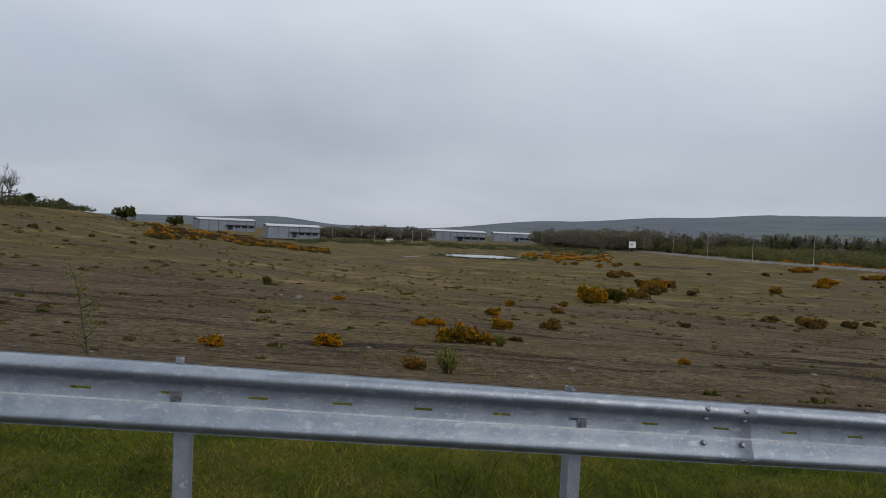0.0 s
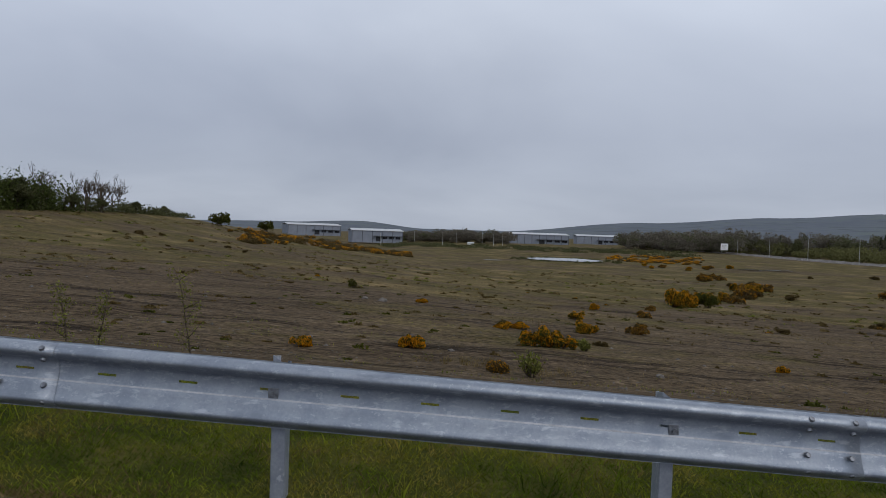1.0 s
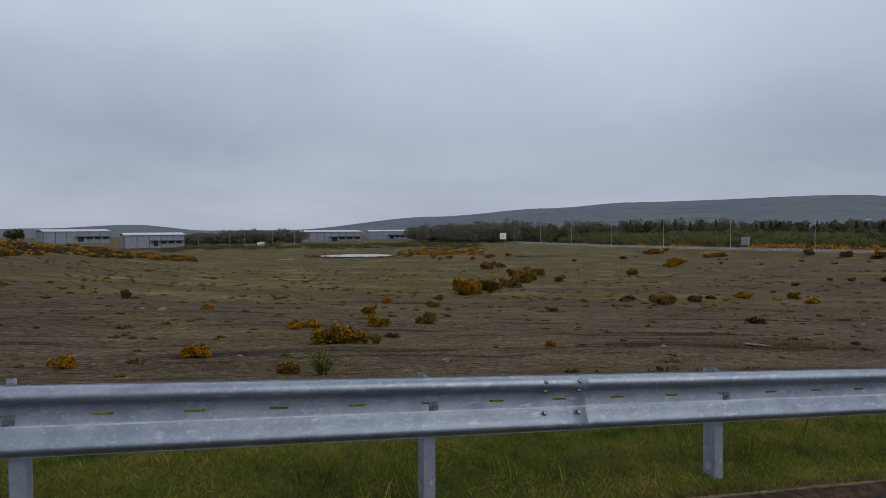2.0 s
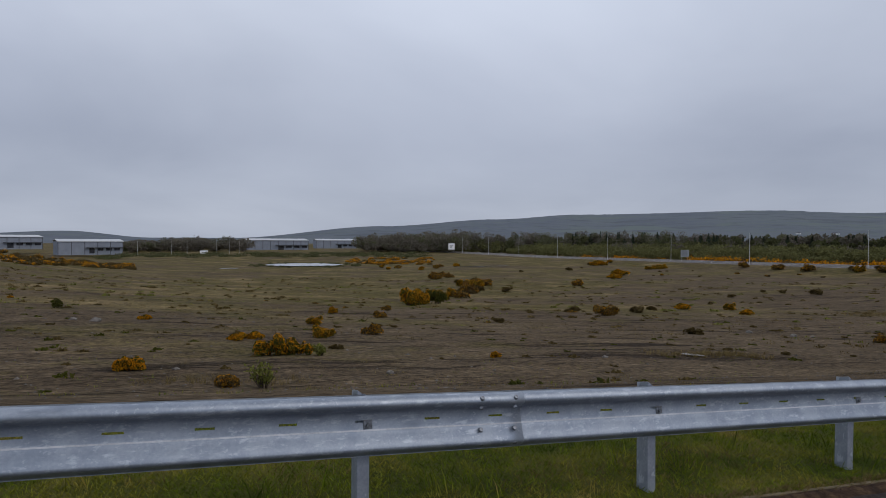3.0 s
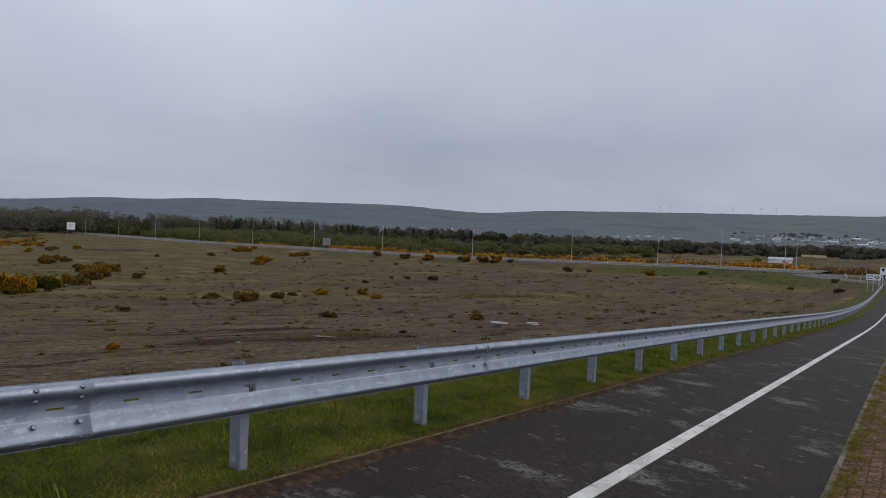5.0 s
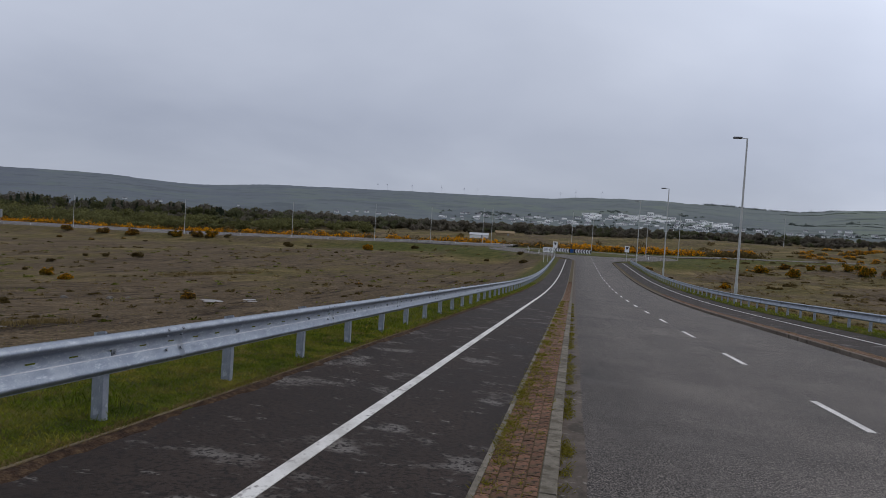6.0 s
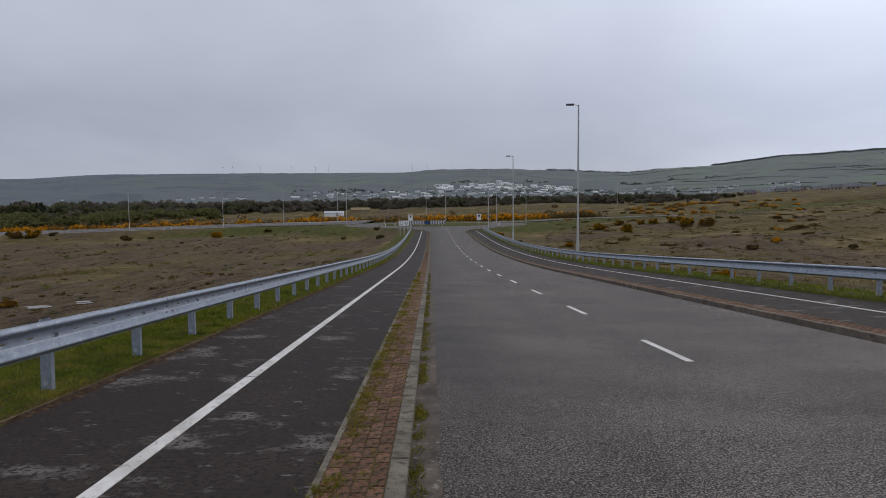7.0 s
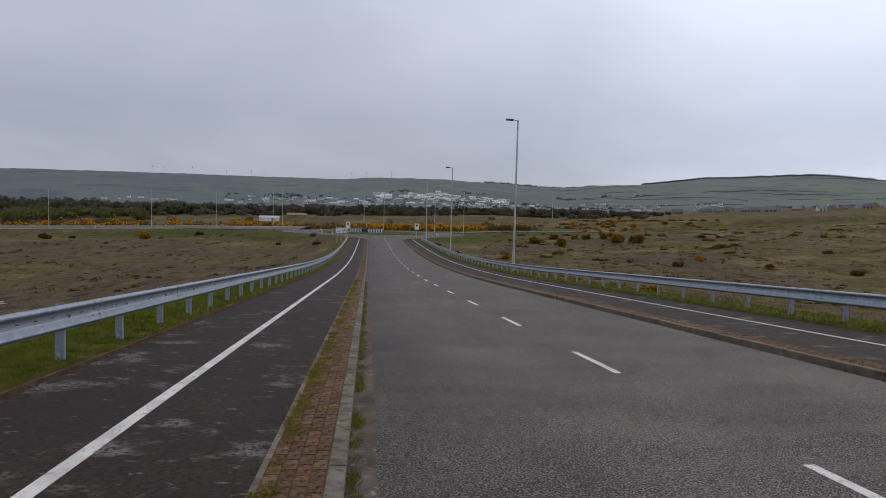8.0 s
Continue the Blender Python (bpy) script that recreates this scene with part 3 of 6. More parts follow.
road = strip("road", [(0.0, -0.3), (0.1, 0.0), (3.7, 0.0), (7.3, 0.0), (7.42, -0.3)], YROAD, M_ROAD, "worn grey asphalt carriageway with a coarse surface", "road")
def channel():
    """Concrete channel with the ragged edge of the surface dressing on it."""
    verts, faces = [], []
    ys = list(np.arange(-4, 26, 0.05)) + list(np.arange(26, 138, 0.5))
    for i, y in enumerate(ys):
        e = 0.215 + 0.022 * noise.noise((y * 2.1, 3.3, 0)) + 0.014 * noise.noise((y * 9.0, 1.3, 0))
        for x, h in ((-0.03, -0.2), (-0.02, 0.005), (e, 0.007), (e + 0.006, -0.05)):
            verts.append((x, y, plane(x, y) + h))
        if i:
            for k in range(3):
                a = (i - 1) * 4 + k
                faces.append((a, a + 1, a + 5, a + 4))
    return tagged(from_arrays("channel", verts, faces, M_CHANNEL), "pale concrete drainage channel beside the kerb", "channel", kind="structure")


channel()
strip("pavement", [(-0.53, -0.2), (-0.555, 0.085), (-1.8, 0.095), (-3.22, 0.105), (-3.3, -0.1)], YN, M_PATH, "dark damp asphalt footway and cycle path", "footway")
strip("pavement", [(7.93, -0.2), (7.95, 0.095), (9.5, 0.15), (10.45, 0.22), (10.5, 0.0)], YN, M_PATH, "dark asphalt footway across the carriageway", "footway")
VERGE_L = [(-3.17, 0.03), (-3.21, 0.115), (-3.5, 0.12), (-4.3, 0.12), (-5.6, 0.04), (-7.4, -0.5)]
VERGE_R = [(10.4, 0.1), (10.42, 0.23), (10.9, 0.30), (11.8, 0.28), (14.0, -0.5)]
strip("verge", VERGE_L, YN, M_GRASS, "mown green grass verge under the crash barrier", "verge", True)
strip("verge", VERGE_R, YN, M_GRASS, "grass verge behind the far crash barrier", "verge", True)


def verge_z(x, y):
    sec = VERGE_L if x < 0 else VERGE_R
    pts = sorted(sec)
    return plane(x, y) + float(np.interp(x, [a for a, _ in pts], [h for _, h in pts]))


def moss_edge():
    """Ragged soil and moss that creeps over the path's edge."""
    verts, faces = [], []
    ys = np.arange(-8, 70, 0.06)
    for i, y in enumerate(ys):
        w = 0.06 + 0.05 * noise.noise((y * 1.3, 0.5, 2)) + 0.05 * noise.noise((y * 6, 1.5, 2))
        h = 0.012 + 0.008 * noise.noise((y * 5, 4.5, 2))
        for x, dz in ((-3.24, 0.0), (-3.216, 0.010 + h), (-3.21 + 0.5 * w, h + 0.004), (-3.21 + 1.5 * w, -0.003)):
            verts.append((x, y, plane(x, y) + 0.105 + dz))
        if i:
            for k in range(3):
                a = (i - 1) * 4 + k
                faces.append((a, a + 1, a + 5, a + 4))
    return tagged(from_arrays("trim", verts, faces, M_MOSS, smooth=True), "brown moss and soil creeping over the path edge", "soil edge", kind="structure")


moss_edge()
strip("trim", [(-3.255, 0.0), (-3.25, 0.128), (-3.222, 0.128), (-3.215, 0.0)], YN, M_PIN, "narrow buff edging between verge and path", "edging")


def slab_between(name, x0, x1, y0, y1, h0, h1, material, parent, gap=0.004, lift=0.0):
    """A low block that follows the slope, with chamfered upper edges."""
    y0, y1 = y0 + gap, y1 - gap
    c = min(0.008, (x1 - x0) * 0.2)
    verts = []
    for y in (y0, y1):
        e = c if y == y0 else -c
        for x, h, yy in ((x0, h0, y), (x0, h1 - c, y), (x0 + c, h1, y + e), (x1 - c, h1, y + e), (x1, h1 - c, y), (x1, h0, y)):
            verts.append((x, yy, plane(x, yy) + h + lift))
    faces = [(i, i + 1, i + 7, i + 6) for i in range(5)] + [(0, 5, 4, 3, 2, 1), (6, 7, 8, 9, 10, 11)]
    return from_arrays(name, verts, faces, material, parent)


def kerb_line(x0, x1, h1, y0, y1, label, material=None):
    top = tagged(new("kerb"), label, "kerb", kind="structure")
    y, i = y0, 0
    rng = random.Random(int(x0 * 10) + 5)
    while y < y1:
        slab_between("kerb_stone", x0, x1, y, y + 0.915, -0.2, h1, material or M_KERB, top, gap=0.003, lift=rng.uniform(-0.004, 0.004))
        y += 0.915
        i += 1
    return top


kerb_line(-0.125, 0.0, 0.10, -4.2, 130, "weathered grey concrete kerb beside the brick strip")
kerb_line(7.41, 7.545, 0.105, -4.2, 130, "brown-stained concrete kerb on the far side of the road", M_KERB_OLD)
strip("trim", [(-0.53, -0.1), (-0.53, 0.097), (-0.575, 0.097), (-0.58, -0.1)], YN, M_KERB, "narrow concrete edging between bricks and path", "edging")
strip("brick_bed", [(-0.12, -0.1), (-0.12, 0.0915), (-0.535, 0.0915), (-0.535, -0.1)], YN, M_JOINT, "mossy grit in the joints of the brick strip", "paving bed")
strip("brick_bed", [(7.54, -0.1), (7.54, 0.096), (7.95, 0.096), (7.955, -0.1)], YN, M_JOINT, "mossy grit under the far brick strip", "paving bed")


# ---- markings ----
def marking(name, x, y0, y1, h, w, label):
    n = max(2, int((y1 - y0) / 1.0) + 1)
    verts, faces = [], []
    for i, y in enumerate(np.linspace(y0, y1, n)):
        for dx in (-w / 2, w / 2):
            verts.append((x + dx, y, plane(x + dx, y) + h))
        for dx in (w / 2, -w / 2):
            verts.append((x + dx, y, plane(x + dx, y) + h - 0.006))
        if i:
            for k in range(4):
                a, b = (i - 1) * 4 + k, (i - 1) * 4 + (k + 1) % 4
                faces.append((a, b, b + 4, a + 4))
    n4 = len(verts)
    faces += [(3, 2, 1, 0), (n4 - 4, n4 - 3, n4 - 2, n4 - 1)]
    return tagged(from_arrays(name, verts, faces, M_WHITE), label, "road marking", "road markings", "structure")


for i in range(-2, 25):
    marking("centre_dash", 3.71, 9.3 + 6 * i, 11.3 + 6 * i, 0.005, 0.11, "white centre line dash on the carriageway")
for i in range(-3, 28):
    y = 7.6 + 4.62 * i
    marking("path_line", -1.81, y + 0.016, y + 4.604, 0.101, 0.115, "worn white dividing line along the path")
    marking("path_line", 9.5, y + 0.9, y + 5.49, 0.156, 0.10, "white dividing line along the far path")


# ---- crash barrier ----
BEAM = [(0.004, 0.157), (0.034, 0.157), (0.056, 0.152), (0.070, 0.144), (0.079, 0.133), (0.083, 0.121), (0.081, 0.111), (0.073, 0.101), (0.058, 0.090), (0.043, 0.081), (0.034, 0.072), (0.031, 0.061),
        (0.032, 0.034), (0.033, 0.022), (0.038, -0.006), (0.040, -0.012), (0.044, -0.019), (0.052, -0.044), (0.060, -0.066), (0.069, -0.086), (0.076, -0.098), (0.078, -0.108), (0.072, -0.118), (0.057, -0.130), (0.040, -0.142), (0.027, -0.154)]
VALLEY, CREASE = 12, 15             # the strip in which the slots are cut, and the fold coloured paler
PITCH = 1.905 / math.sqrt(1 + SLOPE ** 2)


def bolt_mesh(name, r, h, washer=0.0):
    bm = bmesh.new()
    if washer:
        box(bm, -0.002, -washer, -washer, 0.004, washer, washer, 0.001)
        tube(bm, (0.004, 0, 0), (0.004 + h, 0, 0), r, r * 0.9, 8)
    else:
        tube(bm, (0, 0, 0), (h, 0, 0), r, r * 0.75, 8)
    me = bpy.data.meshes.new(name)
    bm.to_mesh(me); bm.free()
    me.materials.append(M_BOLT)
    return me


BOLT, POST_BOLT = bolt_mesh("bolt", 0.015, 0.011), bolt_mesh("post_bolt", 0.012, 0.014, 0.024)


def post_mesh(side, length):
    """Folded steel post: web towards the rail, a flange on each side and a lip at the top."""
    sec = [(0, -0.030), (-0.004, -0.034), (-0.10, -0.034), (-0.10, -0.018), (-0.095, -0.018), (-0.095, -0.029), (-0.006, -0.029), (-0.006, 0.029), (-0.095, 0.029), (-0.095, 0.018), (-0.10, 0.018), (-0.10, 0.034), (-0.004, 0.034), (0, 0.030)][::-1]
    verts, faces = [], []
    n = len(sec)
    for z in (-0.3, length - 0.045, length):
        for x, y in sec:
            zz = z - (0.0 if z < length else 0.06 if y > -0.01 else 0.0 if x > -0.05 else 0.02)
            verts.append((side * x, y, zz))
    for i in range(2):
        for k in range(n):
            a, b = i * n + k, i * n + (k + 1) % n
            faces.append((a, b, b + n, a + n))
    faces.append(tuple(range(2 * n, 3 * n)))
    me = bpy.data.meshes.new("post")
    me.from_pydata(verts, [], faces)
    me.materials.append(M_GALV_POST)
    return me


def make_barrier(x_face, lean, side, y_post, n_posts, h_mid, base, y_splice, fine_to, label):
    """side: +1 where the face looks to +x. The rail drifts by lean metres a metre."""
    rail = tagged(new("crash_barrier"), label, "crash barrier")
    front = [(side * (dx - 0.083), dz) for dx, dz in BEAM]
    m = len(front)
    xo = lambda y: x_face + lean * y
    zo = lambda y: plane(xo(y), y) + h_mid
    n_beams = n_posts // 2
    y_end = y_post + PITCH * (n_posts - 0.5)
    for k in range(n_beams + 1):
        a, c = y_splice + 2 * PITCH * (k - 2), y_splice + 2 * PITCH * (k - 1)
        y0, y1 = a - 0.16, min(c + 0.16, y_end)
        if y1 - y0 < 0.5:
            break
        slots = []
        if a < fine_to:
            slots = [(a + 0.2 * PITCH * j - 0.044, a + 0.2 * PITCH * j + 0.044) for j in range(0, 11)]
            slots = [(s, e) for s, e in slots if s > y0 + 0.02 and e < y1 - 0.02]
        ys = sorted({y0, y1, *(v for s in slots for v in s), *np.linspace(y0 + 0.3, y1 - 0.3, 5)})
        verts, faces, pale_faces = [], [], []
        for y in ys:
            lap = side * (0.004 if y > y1 - 0.32 else 0.0)
            for dx, dz in front:
                verts.append((xo(y) + dx + lap, y, zo(y) + dz))
            for dx, dz in front:
                verts.append((xo(y) + dx + lap - side * 0.0035, y, zo(y) + dz))
        w = 2 * m
        for i in range(len(ys) - 1):
            mid = (ys[i] + ys[i + 1]) / 2
            hole = any(s < mid < e for s, e in slots)
            for q in range(m - 1):
                if hole and q == VALLEY:
                    continue
                p = i * w + q
                f = (p, p + 1, p + w + 1, p + w)
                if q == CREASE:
                    pale_faces.append(len(faces))
                faces.append(f if side < 0 else f[::-1])
                p += m
                f = (p, p + w, p + w + 1, p + 1)
                faces.append(f if side < 0 else f[::-1])
            for q, r in ((0, m), (2 * m - 1, m - 1)):
                p, o = i * w + q, i * w + r
                faces.append((p, p + w, o + w, o))
        for end in (0, len(ys) - 1):
            for q in range(m - 1):
                p = end * w + q
                faces.append((p, p + m, p + m + 1, p + 1))
        beam = from_arrays("beam", verts, faces, [M_GALV, M_GALV_PALE], rail, smooth=True)
        for f in pale_faces:
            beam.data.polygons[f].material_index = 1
        if -6 < a < fine_to:
            for dy in (-0.105, 0.105):
                for dx, dz, ry in ((0.072, 0.134, -48), (0.058, 0.083, 52), (0.057, -0.040, -28), (0.062, -0.115, 44)):
                    bolt = new("bolt", BOLT)
                    bolt.parent = beam
                    yy = a + dy
                    bolt.matrix_world = pose(xo(yy) + side * (dx - 0.083 + 0.006), yy, zo(yy) + dz, 0, ry if side > 0 else 180 - ry, 0)
    post = post_mesh(side, h_mid + 0.157 + 0.026 - base)
    for i in range(n_posts):
        y = y_post + PITCH * i
        ob = new("post", post)
        ob.parent = rail
        ob.matrix_world = pose(xo(y) - side * 0.092, y - 0.012 + (0.028 if side > 0 and i == 4 else 0.0), plane(xo(y), y) + base, 0, random.uniform(-1, 1), random.uniform(-2, 2))
        if y < fine_to:
            pb = new("post_bolt", POST_BOLT)
            pb.parent = ob
            pb.matrix_parent_inverse = ob.matrix_world.inverted()
            pb.matrix_world = pose(xo(y) - side * 0.046, y, zo(y) + 0.014, 0, 0 if side > 0 else 180, 0)
    return rail


make_barrier(-3.362, -0.005, 1, -0.775 - 4 * PITCH, 76, 0.646, 0.09, 1.865, 30, "galvanised steel W-beam crash barrier on posts in grass")
make_barrier(10.80, 0.0, -1, 14.0 - 8 * PITCH, 72, 0.83, 0.29, 14.0 - 2 * PITCH + 0.76, 24, "galvanised crash barrier beyond the far path")


# ---- street lamps ----
def make_lamp(x, y, z, h=12.0, turn=180):
    lamp = tagged(new("street_lamp"), "tall tapered grey steel street lamp column", "street lamp", "street lamps")
    bm = bmesh.new(); tube(bm, (0, 0, -0.4), (0, 0, 1.7), 0.125, 0.125, 12); part("base", bm, M_POLE, lamp)
    bm = bmesh.new(); tube(bm, (0, 0, 1.7), (0, 0, h), 0.092, 0.058, 10); part("column", bm, M_POLE, lamp)
    bm = bmesh.new(); tube(bm, (0, 0, h - 0.04), (0.45, 0, h + 0.02), 0.03, 0.03, 8); part("arm", bm, M_POLE, lamp)
    bm = bmesh.new(); box(bm, 0.36, -0.15, h - 0.05, 1.0, 0.15, h + 0.09, 0.04); part("lantern", bm, M_LANTERN, lamp, "dark lantern head")
    lamp.matrix_world = pose(x, y, z, 0, 0, turn)
    return lamp


LAMP = make_lamp(12.03, 52.7, ground_z(12.03, 52.7), 12.6)
for x, y, turn in ((11.95, 93.4, 180), (11.6, 130.0, 180), (-1.5, 219, 90), (5, 214, 90), (20, 196, 200), (28, 190, 200), (93, 322, 180),
                   *((xx, MAIN_Y - 6, 90) for xx in (-28, -31, -49, -69, -100, -143, -191, -235, -282, -330, -376, -420, -465, -510))):
    copy_thing(LAMP, pose(x, y, ground_z(x, y), 0, 0, turn))


# ---- roundabout, main road ----
def disc(name, cx, cy, r0, r1, z, material, n=64, crown=0.0):
    verts, faces = [], []
    for rr, dz in ((r0, crown), (r1, 0.0), (r1, -0.6)):
        for i in range(n):
            a = 2 * math.pi * i / n
            verts.append((cx + rr * math.cos(a), cy + rr * math.sin(a), z + dz))
    for k in range(2):
        for i in range(n):
            a, b = k * n + i, k * n + (i + 1) % n
            faces.append((a, a + n, b + n, b))
    if r0 < 0.5:
        faces.append(tuple(range(n)))
    return from_arrays(name, verts, faces, material, smooth=False)


tagged(disc("road", RX, RY, 15.0, RR, LEVEL + 0.006, M_ROAD, crown=0.05), "asphalt ring of the roundabout", "road", kind="structure")


def mouth():
    """The carriageway widening into the ring."""
    verts, faces = [], []
    ys = np.linspace(132, 163, 16)
    for i, y in enumerate(ys):
        k = 13 * ((y - 132) / 31) ** 2.4
        for x in (0.05 - k, 3.7, 7.35 + k):
            verts.append((x, y, plane(min(7, max(0, x)), y) + 0.004))
        if i:
            for c in range(2):
                a = (i - 1) * 3 + c
                faces.append((a, a + 1, a + 4, a + 3))
    return tagged(from_arrays("road", verts, faces, M_ROAD), "asphalt mouth of the road at the roundabout", "road", kind="structure")


mouth()
tagged(disc("roundabout_island", RX, RY, 0.2, 15.3, LEVEL + 0.12, M_GRASS, crown=0.5), "grassy island of the roundabout with a low kerb", "traffic island", kind="structure")


def road_line(name, pts, width, lift, material, label, category="road", tilt=0.0):
    verts, faces = [], []
    for i, (x, y, z) in enumerate(pts):
        q = pts[min(i + 1, len(pts) - 1)]
        p = pts[max(i - 1, 0)]
        d = Vector((q[0] - p[0], q[1] - p[1], 0)).normalized()
        nx, ny = -d.y, d.x
        for s, h in ((-0.5, -0.5), (-0.498, lift), (0.498, lift), (0.5, -0.5)):
            verts.append((x + nx * width * s, y + ny * width * s, z + h + tilt * width * s))
        if i:
            for k in range(3):
                a = (i - 1) * 4 + k
                faces.append((a, a + 1, a + 5, a + 4))
    return tagged(from_arrays(name, verts, faces, material), label, category, kind="structure")


LEFT_ARM = [(x, main_y(x), ground_z(x, main_y(x)) - 0.02) for x in np.arange(-620, -18, 6.0)]
RIGHT_ARM = [(x, main_y(x), ground_z(x, main_y(x)) - 0.02) for x in np.arange(20, 260, 6.0)]
road_line("road", LEFT_ARM, 17.0, 0.40, M_ROAD, "pale grey main road along the valley floor", tilt=0.04)
road_line("road", RIGHT_ARM, 9.0, 0.12, M_ROAD, "pale grey main road beyond the roundabout")
for dy in (-7.8, 0.0, 7.8):
    road_line("edge_line", [(x, y + dy, z + 0.04 * dy) for x, y, z in LEFT_ARM], 0.3, 0.42, M_WHITE, "white edge line of the main road", "road marking")


# ---- plants ----
def leaf_mesh(name, centres, size, material, seed, flat=0.0, aspect=1.6):
    """Many small leaves: a bent pair of triangles at each centre, turned at random."""
    rng = np.random.default_rng(seed)
    c = np.asarray(centres, float)
    n = len(c)
    u = rng.normal(size=(n, 3)); u[:, 2] *= 1 - flat
    u /= np.linalg.norm(u, axis=1)[:, None]
    v = np.cross(u, rng.normal(size=(n, 3)))
    v /= np.linalg.norm(v, axis=1)[:, None]
    s = size * rng.uniform(0.6, 1.4, n)[:, None]
    a, b = u * s * aspect / 2, v * s / 2
    verts = np.stack([c - a, c + b, c + a, c - b], 1).reshape(-1, 3)
    me = bpy.data.meshes.new(name)
    me.from_pydata(verts.tolist(), [], [(4 * i, 4 * i + 1, 4 * i + 2, 4 * i + 3) for i in range(n)])
    me.materials.append(material)
    return me


def lump_points(rng, lumps, n, shell=0.55):
    """Points in a heap of ellipsoids (x, y, z, rx, rz), mostly near their skins."""
    pts = []
    w = np.array([l[3] ** 2 for l in lumps]); w = w / w.sum()
    for l in rng.choice(len(lumps), n, p=w):
        x, y, z, rx, rz = lumps[l]
        d = rng.normal(size=3); d /= np.linalg.norm(d)
        d[2] = abs(d[2]) if rng.random() < 0.8 else d[2]
        r = shell + (1.12 - shell) * rng.random() ** 0.6
        pts.append((x + d[0] * rx * r, y + d[1] * rx * r, max(0.02, z + d[2] * rz * r)))
    return pts


def prisms(name, segs, material):
    """Tapered three-sided twigs [(p0, p1, r0, r1)] in one mesh."""
    verts, faces = [], []
    for p0, p1, r0, r1 in segs:
        p0, p1 = Vector(p0), Vector(p1)
        d = (p1 - p0).normalized()
        u = d.orthogonal().normalized()
        v = d.cross(u)
        k = len(verts)
        for p, r in ((p0, r0), (p1, r1)):
            for a in (0, 2.094, 4.189):
                verts.append(tuple(p + (u * math.cos(a) + v * math.sin(a)) * r))
        faces += [(k, k + 1, k + 4, k + 3), (k + 1, k + 2, k + 5, k + 4), (k + 2, k, k + 3, k + 5), (k + 3, k + 4, k + 5)]
    me = bpy.data.meshes.new(name)
    me.from_pydata(verts, [], faces)
    me.materials.append(material)
    return me


def gorse(seed, bloom, height, leaves=M_FURZE):
    """A gorse bush one metre wide."""
    rng = np.random.default_rng(seed)
    lumps = []
    for _ in range(12):
        a, d = rng.uniform(0, 6.28), rng.uniform(0, 0.40)
        lumps.append((d * math.cos(a) * 1.1, d * math.sin(a), rng.uniform(0.12, 0.5) * height, rng.uniform(0.09, 0.20), rng.uniform(0.15, 0.42) * height))
    bush = tagged(new("gorse_bush"), "gorse bush in yellow bloom on bare soil" if bloom > 0.5 else ("dark gorse bush with scattered yellow bloom" if bloom > 0.12 else "low dark scrub bush on bare ground"), "bush", "gorse bushes")
    ob = new("foliage", leaf_mesh("foliage", lump_points(rng, lumps, 1000, 0.3), 0.062, leaves, seed)); ob.parent = bush
    if bloom > 0.02:
        pts = [p for p in lump_points(rng, lumps, int(5200 * bloom), 1.0) if p[2] > 0.10 * height]
        ob = new("blossom", leaf_mesh("blossom", pts, 0.025, M_FLOWER, seed + 50, aspect=1.1)); ob.parent = bush
    segs = []
    for _ in range(14):
        a, d = rng.uniform(0, 6.28), rng.uniform(0.1, 0.4)
        segs.append(((0.05 * math.cos(a), 0.05 * math.sin(a), -0.05), (d * math.cos(a), d * math.sin(a), height * rng.uniform(0.3, 0.8)), 0.012, 0.004))
    ob = new("woody_base", prisms("woody_base", segs, M_STEM)); ob.parent = bush
    return bush


GORSE = {}
for kind, bloom, height, leaves in (("full", 0.9, 0.46, M_FURZE), ("half", 0.5, 0.50, M_FURZE), ("some", 0.2, 0.42, M_FURZE_DRY), ("dark", 0.0, 0.40, M_FURZE_DRY), ("low", 0.9, 0.34, M_FURZE), ("green", 0.0, 0.7, M_FURZE)):
    GORSE[kind] = [[gorse(len(GORSE) * 10 + i + 3, bloom, height * (1 + 0.12 * i), leaves), False] for i in range(2)]
_pick = random.Random(4)


def put_gorse(kind, x, y, width, tall=1.0):
    pair = GORSE[kind][_pick.randrange(2)]
    width *= 0.85 if kind == "dark" else 1.0
    tall *= {"low": 0.95, "dark": 0.85}.get(kind, 1.0) * _pick.uniform(1.0, 1.25) if kind in ("low", "dark") else _pick.uniform(1.15, 1.4)
    m = pose(x, y, ground_z(x, y) - 0.03, 0, 0, _pick.uniform(0, 360))
    s = Matrix.Diagonal((width, width * _pick.uniform(0.8, 1.1), width * tall, 1))
    if not pair[1]:
        pair[1] = True
        pair[0].matrix_world = m @ s
        return pair[0]
    ob = copy_thing(pair[0], m)
    ob.scale = (width, width, width * tall)
    return ob


def set_out(rows):
    for kind, x, y, width in rows:
        put_gorse(kind, x, y, width)


def gorse_row(kinds, x0, y0, x1, y1, n, w0, w1, side, tall):
    """Bushes grown together along a line."""
    for i in range(n):
        f = (i + _pick.uniform(-0.4, 0.4)) / max(1, n - 1)
        put_gorse(_pick.choice(kinds), x0 + (x1 - x0) * f + _pick.gauss(0, side), y0 + (y1 - y0) * f + _pick.gauss(0, side), _pick.uniform(w0, w1), tall)


